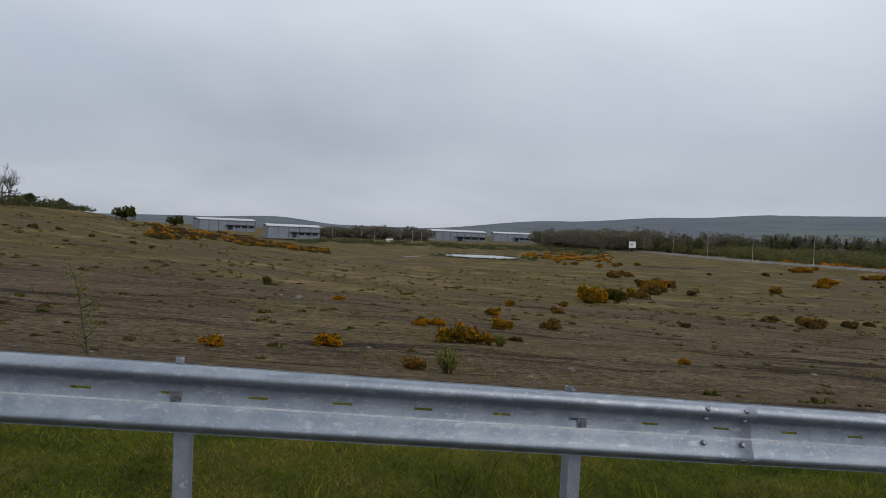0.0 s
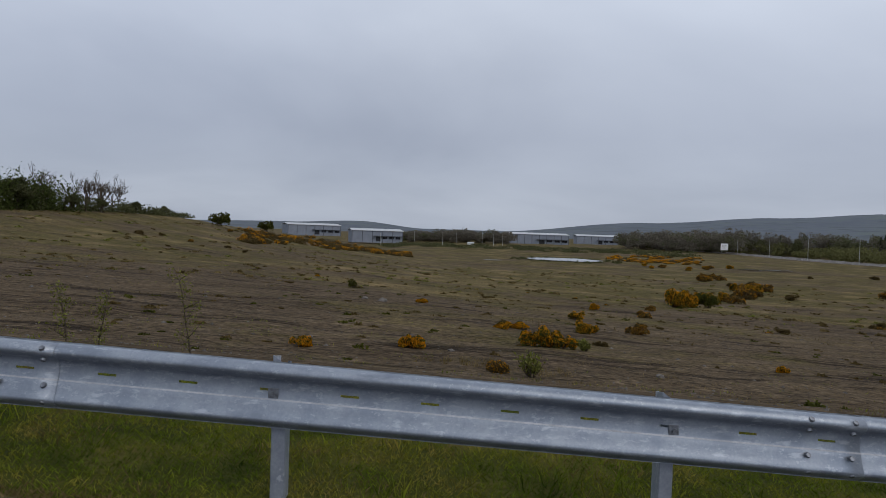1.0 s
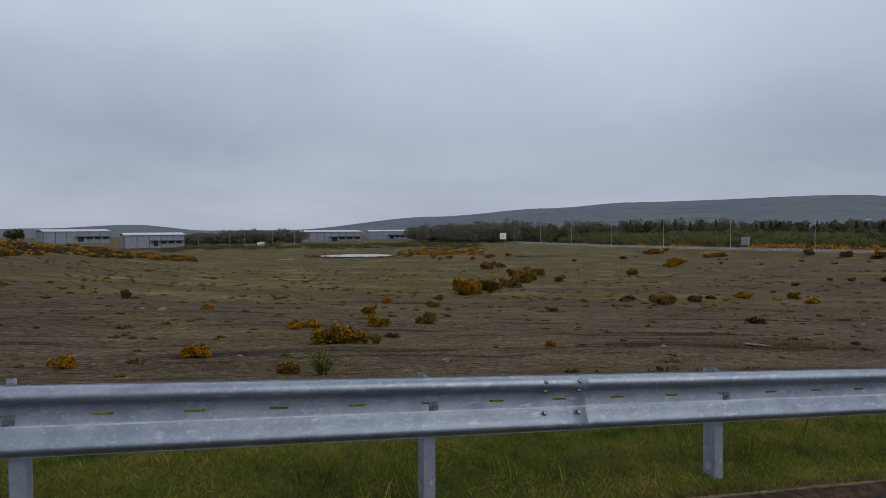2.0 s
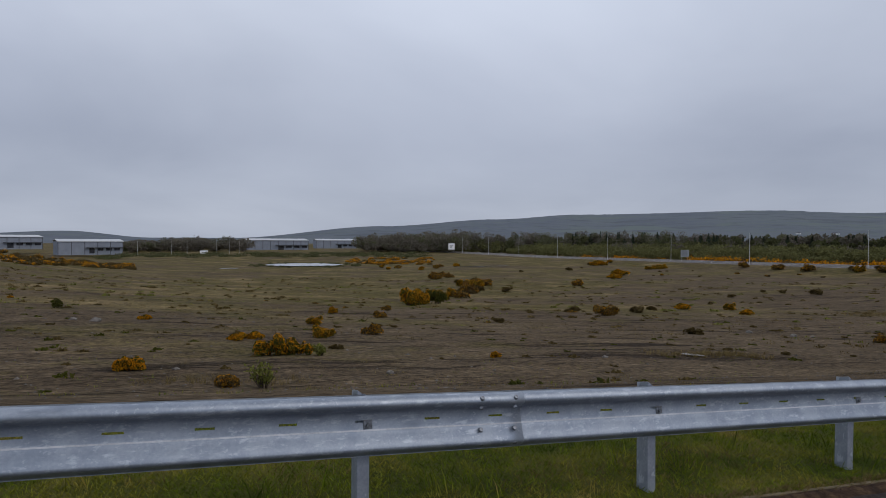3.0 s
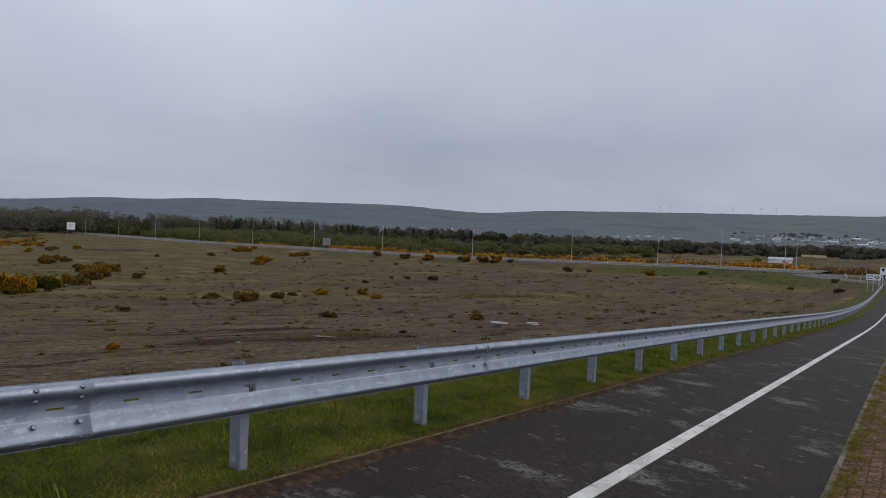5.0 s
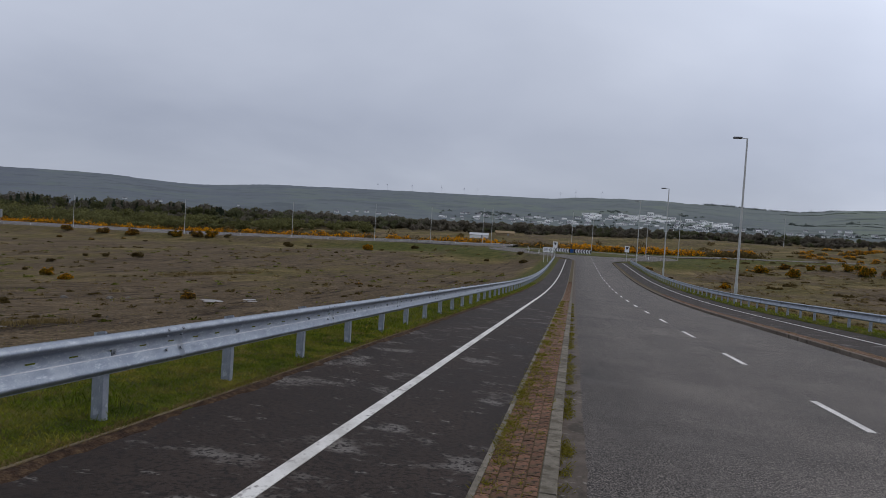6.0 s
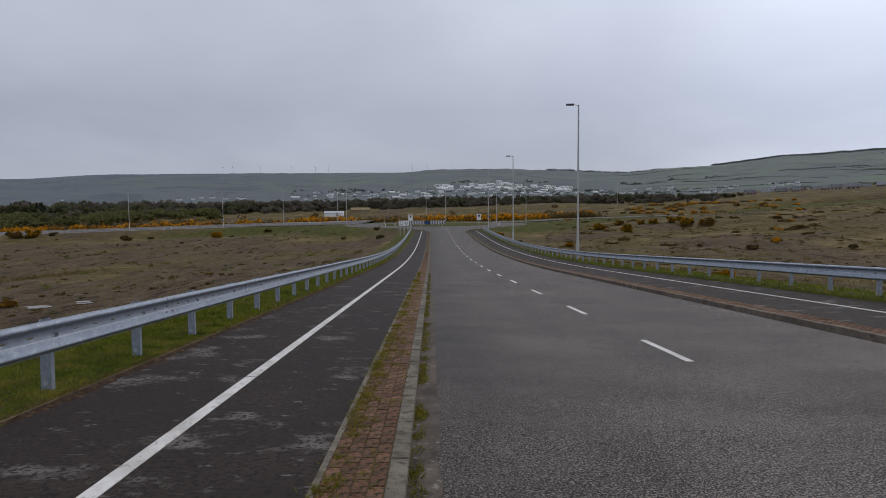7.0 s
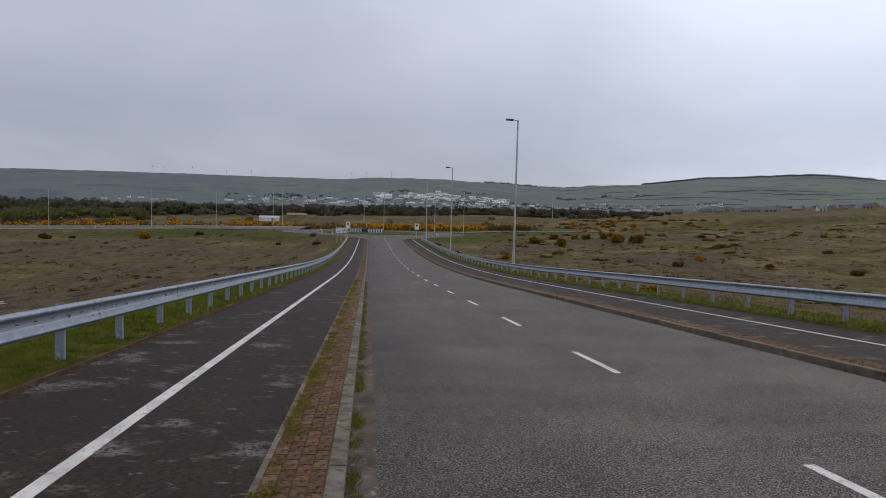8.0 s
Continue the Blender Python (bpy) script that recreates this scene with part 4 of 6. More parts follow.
set_out((   # the nearest, just past the barrier
    ("full", -14.6, -2.9, 0.60), ("full", -16.1, -0.6, 0.78), ("low", -23.3, 2.4, 0.80), ("low", -23.8, 3.0, 0.85), ("half", -18.7, 2.95, 1.05), ("half", -18.5, 3.55, 0.95), ("half", -24.3, 5.5, 0.85), ("half", -24.9, 6.0, 0.70),
    ("half", -31.7, 6.9, 0.80), ("full", -43.8, 10.7, 0.85), ("some", -25.8, 8.1, 1.0), ("dark", -20.3, 5.1, 0.65), ("some", -47.3, 15.8, 0.85), ("some", -39.4, 12.6, 1.0), ("full", -17.8, 9.5, 0.40), ("dark", -17.5, 7.6, 0.25), ("some", -13.0, 1.25, 0.6)))
set_out((   # west, up the slope
    ("dark", -110.2, -50.1, 2.7), ("dark", -104.3, -51.5, 1.2), ("dark", -113.8, -48.0, 1.8), ("dark", -86.7, -35.8, 1.1), ("some", -107.4, -40.7, 1.2), ("dark", -70.2, -29.8, 0.6), ("dark", -105.5, -33.9, 1.5), ("dark", -97.4, -28.8, 1.4),
    ("dark", -51.4, -15.4, 0.8), ("green", -186.6, -62.6, 5.4), ("green", -276.0, -73.0, 6.5), ("full", -56.3, -10.3, 0.5), ("green", -44.2, -5.6, 0.8), ("dark", -23.1, -5.4, 0.3), ("low", -33.9, -0.7, 0.8), ("some", -168.0, -53.7, 1.8), ("some", -190.0, -56.0, 2.0)))
set_out((   # the middle of the field
    ("dark", -35.7, 19.3, 1.3), ("dark", -53.2, 37.2, 1.5), ("some", -52.4, 39.2, 1.6), ("some", -46.7, 36.5, 1.7), ("dark", -52.7, 44.4, 2.2), ("some", -43.3, 33.1, 1.7), ("dark", -49.3, 33.7, 1.0), ("dark", -56.4, 49.4, 1.6), ("low", -60.4, 57.6, 2.3),
    ("half", -57.2, 61.8, 1.4), ("full", -50.4, 57.1, 1.6), ("dark", -80.1, 107.9, 3.2), ("dark", -88.5, 104.0, 1.9), ("dark", -85.2, 105.3, 2.1), ("dark", -80.3, 87.4, 2.0), ("dark", -70.7, 72.8, 1.4), ("dark", -28.5, 27.9, 1.5), ("some", -24.0, 37.6, 1.1), ("dark", -17.3, 25.3, 0.35), ("dark", -17.5, 21.7, 0.6)))
set_out((   # further out towards the main road
    ("low", -169.3, 135.8, 6.0), ("some", -129.4, 91.1, 3.6), ("dark", -203.1, 118.4, 3.0), ("dark", -211.2, 144.1, 4.0), ("low", -157.1, 123.1, 4.6), ("dark", -88.1, 189.2, 5.2), ("dark", -82.3, 192.7, 2.6), ("full", -59.7, 181.7, 3.4), ("dark", -60.0, 157.2, 1.7),
    ("dark", -49.2, 197.9, 3.4), ("dark", -19.4, 145.8, 1.8), ("dark", -12.8, 154.4, 2.4), ("dark", -10.9, 140.9, 2.8), ("some", -155.2, 204.0, 5.6), ("some", -166.8, 204.4, 5.0), ("some", -183.9, 206.1, 4.6)))
set_out((   # across the road
    ("dark", 13.4, 97.5, 1.7), ("full", 22.9, 106.2, 2.0), ("some", 12.7, 119.0, 1.6), ("half", 40.2, 154.2, 3.2), ("half", 42.3, 139.1, 3.0), ("some", 49.1, 168.4, 3.0), ("half", 52.7, 162.2, 2.2), ("half", 54.9, 158.6, 2.6), ("half", 58.4, 156.7, 2.6), ("half", 55.9, 142.0, 4.0),
    ("some", 59.0, 136.8, 3.8), ("dark", 75.9, 140.2, 2.7), ("dark", 38.3, 91.5, 1.4), ("dark", 40.9, 81.5, 2.4), ("full", 14.2, 31, 0.9), ("some", 14.6, 33, 0.8), ("dark", 51.0, 77.0, 2.0), ("dark", 54.0, 66.0, 2.4)))
gorse_row(("full", "half", "half"), -67, 24.6, -84, 35, 12, 1.8, 2.6, 1.0, 1.15)
gorse_row(("half", "some", "dark"), -86, 37, -112, 52, 8, 2.4, 3.2, 1.3, 0.9)
gorse_row(("green", "dark"), -72, 29.5, -88, 38, 4, 1.6, 2.4, 0.8, 1.0)
gorse_row(("some", "some", "half", "dark"), -112, 52, -150, 78, 12, 2.8, 4.0, 2.5, 1.0)
gorse_row(("dark", "dark", "some"), -160, 69, -195, 80, 8, 3.0, 4.4, 4.0, 0.9)
gorse_row(("half", "some", "full"), -240, 82, -272, 116, 9, 2.4, 3.6, 6.0, 0.8)
gorse_row(("half", "full", "some"), -250, 184, -272, 206, 7, 3.5, 5.0, 3.0, 0.7)
gorse_row(("half", "some"), -205, 183, -216, 192, 4, 3.0, 4.2, 2.0, 0.8)
gorse_row(("half", "some", "dark"), -120, 205, -142, 206, 9, 3.2, 5.0, 1.2, 1.0)
_scatter = random.Random(11)
far_bush, far_bloom = [], []


def far_gorse(kind, x, y, width, tall=1.0):
    """A bush of the far thickets, which nobody could count."""
    z, h = ground_z(x, y), width * 0.42 * tall
    share = {"full": 1.0, "half": 0.6, "low": 0.9, "some": 0.25, "dark": 0.0}[kind]
    for _ in range(3):
        u, v = x + _scatter.gauss(0, width * 0.3), y + _scatter.gauss(0, width * 0.3)
        far_bush.append((u, v, z - 0.1, width * 0.36, h * _scatter.uniform(0.7, 1.1)))
        if _scatter.random() < share:
            far_bloom.append((u, v, z, width * 0.36, h * _scatter.uniform(0.85, 1.15)))


for i in range(230):                # the spur in front of the sheds
    b = _scatter.uniform(-106.5, -92.3)
    r = _scatter.uniform(float(np.interp(b, [-106, -101, -97, -93], [142, 190, 238, 252])), float(np.interp(b, [-106, -101, -97, -93], [215, 312, 305, 300])))
    far_gorse(_scatter.choice(("half", "some", "some", "dark", "dark")), r * math.sin(radians(b)), r * math.cos(radians(b)), _scatter.uniform(1.4, 3.2), 0.95)
for i in range(90):                 # the band beyond the pond's edge
    b, r = radians(_scatter.uniform(-75.2, -67.5)), _scatter.uniform(322, 385)
    far_gorse(_scatter.choice(("full", "half", "half", "low", "some")), r * math.sin(b), r * math.cos(b), _scatter.uniform(1.6, 3.2), 0.8)
for i in range(22):
    x = _scatter.uniform(-240, -40)
    put_gorse(_scatter.choice(("some", "dark", "dark", "dark")), x, _scatter.uniform(140, 206), _scatter.uniform(1.0, 2.4), 0.7)
for i in range(50):
    x = _scatter.uniform(-130, -18)
    put_gorse(_scatter.choice(("dark", "dark", "some")), x, _scatter.uniform(-20, 95), _scatter.uniform(0.3, 0.9), 0.6)
for i in range(90):                 # the orange thickets on the rise across the road
    b, r = _scatter.uniform(17, 30), _scatter.uniform(235, 315)
    far_gorse(_scatter.choice(("half", "some", "full", "some")), r * math.sin(radians(b)), r * math.cos(radians(b)), _scatter.uniform(1.5, 3.6), 0.7)
for i in range(70):
    b, r = _scatter.uniform(12, 42), _scatter.uniform(100, 330)
    far_gorse(_scatter.choice(("dark", "some", "dark", "dark")), r * math.sin(radians(b)), r * math.cos(radians(b)), _scatter.uniform(1.0, 2.4), 0.55)


def merged(name, base_mesh_points, places, size, material, label, category, seed, aspect=1.6):
    """Countless plants of one kind as one piece of stuff: leaves round the given centres."""
    pts = np.concatenate([base_mesh_points(np.random.default_rng(seed + i), p) for i, p in enumerate(places)])
    ob = new(name, leaf_mesh(name, pts, size, material, seed, aspect=aspect))
    return tagged(ob, label, category, kind="stuff")


def heap(n, shell=0.45):
    def points(rng, p):
        x, y, z, rx, rz = p
        d = rng.normal(size=(n, 3)); d /= np.linalg.norm(d, axis=1)[:, None]
        d[:, 2] = np.abs(d[:, 2])
        r = shell + (1.08 - shell) * rng.random((n, 1)) ** 0.6
        lump = 1 + 0.25 * np.sin(d[:, :1] * 7 + x) * np.cos(d[:, 1:2] * 6 + y)
        q = d * r * lump * (rx, rx, rz)
        return q + (x, y, z)
    return points


for pair in (q for v in GORSE.values() for q in v):     # any pattern bush not yet set out joins the far field
    if not pair[1]:
        pair[1] = True
        pair[0].matrix_world = pose(-150 - 9 * len(pair[0].name), 120, ground_z(-150 - 9 * len(pair[0].name), 120))

merged("gorse_thicket", heap(110, 0.3), far_bush, 0.26, M_FURZE_DRY, "brown gorse thickets far out on the field", "scrub", 500)
merged("gorse_thicket", heap(90, 0.85), far_bloom, 0.17, M_FLOWER, "orange-yellow bloom on the far gorse thickets", "scrub", 1300)
# gorse and heath beyond the main road
bank, bloom = [], []
for i in range(2600):
    x = _scatter.uniform(-330, 60)
    y = main_y(x) + 13 + abs(_scatter.gauss(0, 1)) * 26
    if noise.noise((x * 0.02, y * 0.02, 9)) + 0.32 < _scatter.random() * 0.8:
        continue
    w = _scatter.uniform(1.4, 3.6)
    bank.append((x, y, ground_z(x, y) - 0.2, w, _scatter.uniform(1.1, 2.4)))
    if noise.noise((x * 0.03, y * 0.05, 19)) > -0.14 and y < main_y(x) + 48:
        bloom.append((x, y, ground_z(x, y) + 0.15, w * 0.95, _scatter.uniform(1.2, 2.2)))
for i in range(360):                # thickest along the verge
    x = _scatter.uniform(-250, -24)
    y = main_y(x) + _scatter.uniform(13, 25)
    if noise.noise((x * 0.045, 3.0, 2)) > -0.22:
        w = _scatter.uniform(1.4, 2.8)
        bank.append((x, y, ground_z(x, y) - 0.2, w, _scatter.uniform(1.6, 3.0)))
        if _scatter.random() < 0.5:
            bloom.append((x, y, ground_z(x, y) + 0.1, w * 0.97, _scatter.uniform(1.5, 2.8)))
merged("gorse_scrub", heap(60), bank, 0.45, M_FURZE_DRY, "dense brown gorse scrub beyond the main road", "scrub", 100)
merged("gorse_scrub", heap(80, 0.75), bloom, 0.38, M_FLOWER, "orange-yellow gorse bloom beyond the main road", "scrub", 300)


# ---- woods ----

def belt_top(b):
    """Angle of the tree tops above the level, by bearing."""
    return float(np.interp(b, [-106, -93, -87, -80, -73, -65, -57, -49, -40, -25, -12, 2, 12, 20, 26], [-0.5, -0.2, 0.15, 0.0, 0.25, 0.7, 0.75, 0.85, 0.55, 0.48, 0.42, 0.62, 0.7, 0.72, 0.5]))


def wood_places(seed, n, b0, b1, r0, r1, share, width):
    rng = random.Random(seed)
    out = []
    for _ in range(n):
        b = rng.uniform(b0, b1)
        d = rng.uniform(0, r1 - r0)
        r = (min(560.0, max(r0, (r0 - 65) / math.cos(radians(b)))) if r0 < 500 else r0) + d
        x, y = r * math.sin(radians(b)), r * math.cos(radians(b))
        z = ground_z(x, y) if r < 620 else -10.0
        top = 1.57 + r * math.tan(radians(belt_top(b))) * 1.0
        h = max(2.0, (top - z) * rng.uniform(*share))
        w = h * rng.uniform(*width)
        out.append((x, y, z, w, h))
    return out


def round_crowns(n):
    """A broad crown on a short bole, in several uneven heaps."""
    def points(rng, p):
        x, y, z, w, h = p
        k = 6
        c = np.stack([rng.normal(0, 0.45, k) * w, rng.normal(0, 0.45, k) * w, rng.uniform(0.25, 0.82, k) * h], 1)
        who = rng.integers(0, k, n)
        d = rng.normal(size=(n, 3)); d /= np.linalg.norm(d, axis=1)[:, None]
        q = c[who] + d * (0.5 + 0.5 * rng.random((n, 1))) * np.array((w * 0.5, w * 0.5, h * 0.2))
        q[:, 2] = np.clip(q[:, 2], 0, h * 1.02)
        return q + (x, y, z)
    return points


def spires(n):
    """Narrow cones of needles."""
    def points(rng, p):
        x, y, z, w, h = p
        t = rng.random(n) ** 0.8
        a = rng.uniform(0, 6.283, n)
        r = w * (1 - t) * np.sqrt(rng.random(n)) * (0.8 + 0.4 * np.sin(t * 40))
        return np.stack([x + r * np.cos(a), y + r * np.sin(a), z + h * (0.06 + 0.94 * t)], 1)
    return points


merged("woodland", round_crowns(520), wood_places(21, 560, -74, 25, 400, 480, (0.60, 1.08), (0.32, 0.5)), 0.72, M_BARE, "grey-brown woodland of bare spring trees", "woodland", 2000)
merged("woodland", round_crowns(520), wood_places(22, 200, -73, -26, 385, 460, (0.45, 0.92), (0.32, 0.5)), 0.72, M_OLIVE, "green woodland edge across the valley floor", "woodland", 4000)
merged("conifers", spires(560), wood_places(23, 110, -56, -30, 400, 440, (0.62, 0.94), (0.26, 0.36)), 0.55, M_CONIFER, "dark conifers in the woodland belt", "conifers", 6000)
merged("conifers", spires(260), wood_places(29, 6, -64, -44, 400, 445, (0.75, 1.0), (0.18, 0.26)), 0.6, M_CONIFER, "single dark conifers among bare trees", "conifers", 6500)
merged("woodland", round_crowns(420), wood_places(28, 300, -30, 26, 395, 450, (0.55, 1.0), (0.45, 0.75)), 0.74, M_BARE, "brown leafless wood below the hillside village", "woodland", 5000)
_reeds = []
for i in range(90):
    a, k = 2 * math.pi * i / 90, _scatter.uniform(1.02, 1.5)
    x, y = POND_X + 17.5 * k * math.cos(a), POND_Y + 16.5 * k * math.sin(a)
    _reeds.append((x, y, ground_z(x, y) - 0.05, _scatter.uniform(0.5, 1.5), _scatter.uniform(0.3, 0.9)))
merged("reeds", heap(70, 0.2), _reeds, 0.2, M_OLIVE, "tufts of green reeds round the pond", "reeds", 5600)
merged("thicket", round_crowns(140), wood_places(24, 560, -70, -18, 318, 385, (0.22, 0.60), (0.5, 1.0)), 0.75, M_LEAF, "low green thicket before the woods", "thicket", 7000)
merged("thicket", round_crowns(150), wood_places(25, 330, -70, 24, 350, 420, (0.25, 0.6), (0.4, 0.8)), 0.72, M_BARE, "brown scrubby thicket before the woods", "thicket", 8000)
merged("thicket", round_crowns(260), wood_places(26, 130, -92.8, -83.8, 560, 640, (0.35, 1.1), (0.5, 0.9)), 0.9, M_BARE, "trees between the industrial sheds", "thicket", 9000)
_low = []
for i in range(170):
    b, r = radians(_scatter.uniform(-95, -68)), _scatter.uniform(400, 500)
    _low.append((r * math.sin(b), r * math.cos(b), ground_z(r * math.sin(b), r * math.cos(b)) - 0.2, _scatter.uniform(2.5, 6), _scatter.uniform(0.9, 2.4)))
merged("thicket", heap(120, 0.4), _low, 0.5, M_OLIVE, "low dark green scrub beyond the pond", "thicket", 9100)
merged("woodland", round_crowns(300), wood_places(33, 46, 29, 39, 540, 590, (0.7, 1.1), (0.5, 0.8)), 0.45, M_BARE, "bare trees behind the houses on the rise", "woodland", 9300)
merged("thicket", round_crowns(260), wood_places(27, 150, -74, -65, 520, 640, (0.3, 1.2), (0.4, 0.7)), 0.9, M_BARE, "trees beyond the end of the main road", "thicket", 9200)
# leaf colour paled towards the hills' tone: haze put into the base colour
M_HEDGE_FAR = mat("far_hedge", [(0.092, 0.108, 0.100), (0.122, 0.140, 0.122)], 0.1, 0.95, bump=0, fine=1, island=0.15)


def hill_hedges():
    """Hedgerows round the fields of the far hillside, copses, and the dark wood along its top."""
    rng = random.Random(71)
    out = []

    def add(b, r, w, h):
        out.append((r * math.sin(radians(b)), r * math.cos(radians(b)), hill_z(r, b) - 0.5, w, h))

    for k in range(17):                       # along the slope
        b0, r0 = rng.uniform(11, 36), rng.uniform(1450, 2550)
        span, lean = rng.uniform(3, 11), rng.uniform(-22, 22)
        for i in range(int(span / 0.16)):
            if rng.random() < 0.88:
                add(b0 + 0.16 * i, r0 + lean * 0.16 * i + 9 * noise.noise((i * 0.1, k, 0)), rng.uniform(1.3, 2.2), rng.uniform(0.8, 1.8))
    for k in range(26):                       # copses and gardens
        b0, r0 = (rng.uniform(8, 24), rng.uniform(1400, 1750)) if k < 16 else (rng.uniform(-10, 40), rng.uniform(1500, 2100))
        for i in range(rng.randint(6, 16)):
            add(b0 + rng.gauss(0, 0.5), r0 + rng.gauss(0, 22), rng.uniform(4, 8), rng.uniform(3, 6))
    for i in range(640):                      # the wood on the skyline
        b = rng.uniform(23.5, 40)
        add(b, 2975 - 290 * smooth01(23, 33, b) * rng.random(), rng.uniform(9, 14), rng.uniform(4, 7))
    for i in range(90):                       # trees between the village's houses
        b, r = rng.uniform(-12, 14), rng.uniform(1540, 1790)
        add(b, r, rng.uniform(3, 7), rng.uniform(2.0, 3.8))
    for i in range(150):
        b = rng.uniform(10, 20)
        add(b, rng.uniform(2780, 2990), rng.uniform(6, 12), rng.uniform(4, 9))
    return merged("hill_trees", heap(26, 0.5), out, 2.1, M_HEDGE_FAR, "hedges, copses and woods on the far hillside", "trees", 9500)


hill_hedges()


def branching(rng, height, spread, levels=4):
    """Trunk, limbs and twigs of a bare tree."""
    trunk, limbs, twigs, tips = [], [], [], []

    def grow(p, d, length, r, level):
        q = p + d * length
        (trunk if level == 0 else limbs if level < 2 else twigs).append((p, q, r, r * 0.68))
        if level >= levels:
            tips.append(tuple(q))
            return
        for _ in range(3 if level else 5):
            side = Vector(rng.normal(size=3)).normalized()
            nd = (d * 0.75 + side * spread + Vector((0, 0, 0.18))).normalized()
            grow(p + d * length * rng.uniform(0.55, 1.0), nd, length * rng.uniform(0.55, 0.8), r * 0.6, level + 1)

    grow(Vector((0, 0, -0.3)), Vector((0, 0, 1)), height * 0.36, height * 0.022, 0)
    return trunk, limbs, twigs, tips


def make_tree(seed, height, leaves, leaf_material, label):
    rng = np.random.default_rng(seed)
    tree = tagged(new("tree"), label, "tree", "trees on the rise")
    trunk, limbs, twigs, tips = branching(rng, height, 0.62)
    for name, segs in (("trunk", trunk), ("limb_work", limbs), ("twig_work", twigs)):
        ob = new(name, prisms(name, segs, M_STEM)); ob.parent = tree
    if leaves:
        pts = np.repeat(np.array(tips), leaves, 0)
        pts = pts + rng.normal(size=pts.shape) * height * 0.035
        ob = new("crown", leaf_mesh("crown", pts, 0.26 if leaves > 4 else 0.12, leaf_material, seed)); ob.parent = tree
    return tree


_bare = make_tree(31, 9.0, 1, M_BARE, "nearly bare spreading tree on the rise")
_bare.matrix_world = pose(-137, -74, ground_z(-137, -74))
for x, y, s, a in ((-141, -73, 1.0, 70), (-146, -75, 1.05, 150), (-152, -76, 0.95, 200), (-157, -77, 1.0, 260), (-133, -76, 0.8, 20), (-149, -80, 1.1, 120), (-128, -78, 1.15, 300)):
    ob = copy_thing(_bare, pose(x, y, ground_z(x, y), 0, 0, a)); ob.scale = (s, s, s)
_leafy = make_tree(37, 7.0, 40, M_OLIVE, "dense green tree in young leaf on the rise")
_leafy.matrix_world = pose(-118, -82, ground_z(-118, -82))
for x, y, s, a in ((-113, -79, 1.05, 40), (-108, -80, 1.15, 90), (-121, -78, 0.95, 140), (-104, -78, 1.1, 220), (-125, -76, 0.8, 10), (-112, -84, 1.2, 300), (-99, -82, 1.1, 330), (-95, -77, 1.1, 60), (-130, -73, 0.6, 200), (-118, -76, 0.8, 250), (-106, -75, 0.75, 120), (-90, -80, 1.2, 180), (-140, -72, 0.5, 20), (-158, -73, 0.5, 90), (-172, -72, 0.45, 30)):
    ob = copy_thing(_leafy, pose(x, y, ground_z(x, y), 0, 0, a)); ob.scale = (s, s, s)
merged("hedge", heap(520, 0.3), [(-90 - 5.2 * i, -79 + 0.35 * i - (i % 3), ground_z(-90 - 5.2 * i, -79 + 0.35 * i - (i % 3)), 3.6, 5.4 - 0.22 * i) for i in range(19)], 0.30, M_OLIVE, "overgrown hedge along the top of the rise", "hedge", 9900)


merged("hedge", heap(900, 0.35), [(-110 - 1.9 * i, -81 + 0.25 * i + 1.6 * (i % 3), ground_z(-110 - 1.9 * i, -81 + 0.25 * i + 1.6 * (i % 3)) - 0.3, 3.0 + 0.5 * (i % 2), 6.4 - 0.16 * i + 0.8 * ((i * 7) % 3)) for i in range(12)], 0.24, M_THICK, "tall dense green hedge at the top of the rise", "hedge", 9950)


# ---- saplings by the barrier ----
def make_sapling(seed, height, label):
    rng = np.random.default_rng(seed)
    tree = tagged(new("sapling"), label, "sapling", "saplings behind the barrier")
    line, twigs, leaves = [], [], []
    p = Vector((0, 0, -0.1))
    d = Vector((0.05, 0.1, 1)).normalized()
    for i in range(8):
        line.append((p, 0.011 * (1 - i / 9)))
        q = p + d * height / 7
        for _ in range(2 if 0 < i < 7 else 0):
            side = (Vector(rng.normal(size=3)) * Vector((1, 1, 0.2)) + Vector((0, 0, 0.9))).normalized()
            length = height * rng.uniform(0.14, 0.34) * (1.1 - i / 9)
            twigs.append((p, p + side * length, 0.005, 0.002))
            for t in np.linspace(0.1, 1, 26):
                leaves.append(tuple(p + side * length * t + Vector(rng.normal(size=3)) * 0.04))
        p, d = q, (d + Vector(rng.normal(size=3)) * 0.07).normalized()
    verts = [tuple(c + Vector((math.cos(a), math.sin(a), 0)) * r) for c, r in line for a in (0, 2.094, 4.189)]
    faces = [(3 * i + k, 3 * i + (k + 1) % 3, 3 * i + 3 + (k + 1) % 3, 3 * i + 3 + k) for i in range(7) for k in range(3)]
    from_arrays("stem", verts, faces, M_STEM, tree)
    for seg in twigs:
        ob = new("twig", prisms("twig", [seg], M_STEM)); ob.parent = tree
    ob = new("foliage", leaf_mesh("foliage", leaves, 0.018, M_SHRUB, seed)); ob.parent = tree
    return tree


for seed, x, y, h, dx in ((3, -7.3, -2.65, 1.15, 0), (5, -6.9, -3.75, 0.85, 0), (8, -7.05, -3.5, 0.75, 0)):
    make_sapling(seed, h, "thin sapling in young yellow-green leaf").matrix_world = pose(x, y, ground_z(x, y))


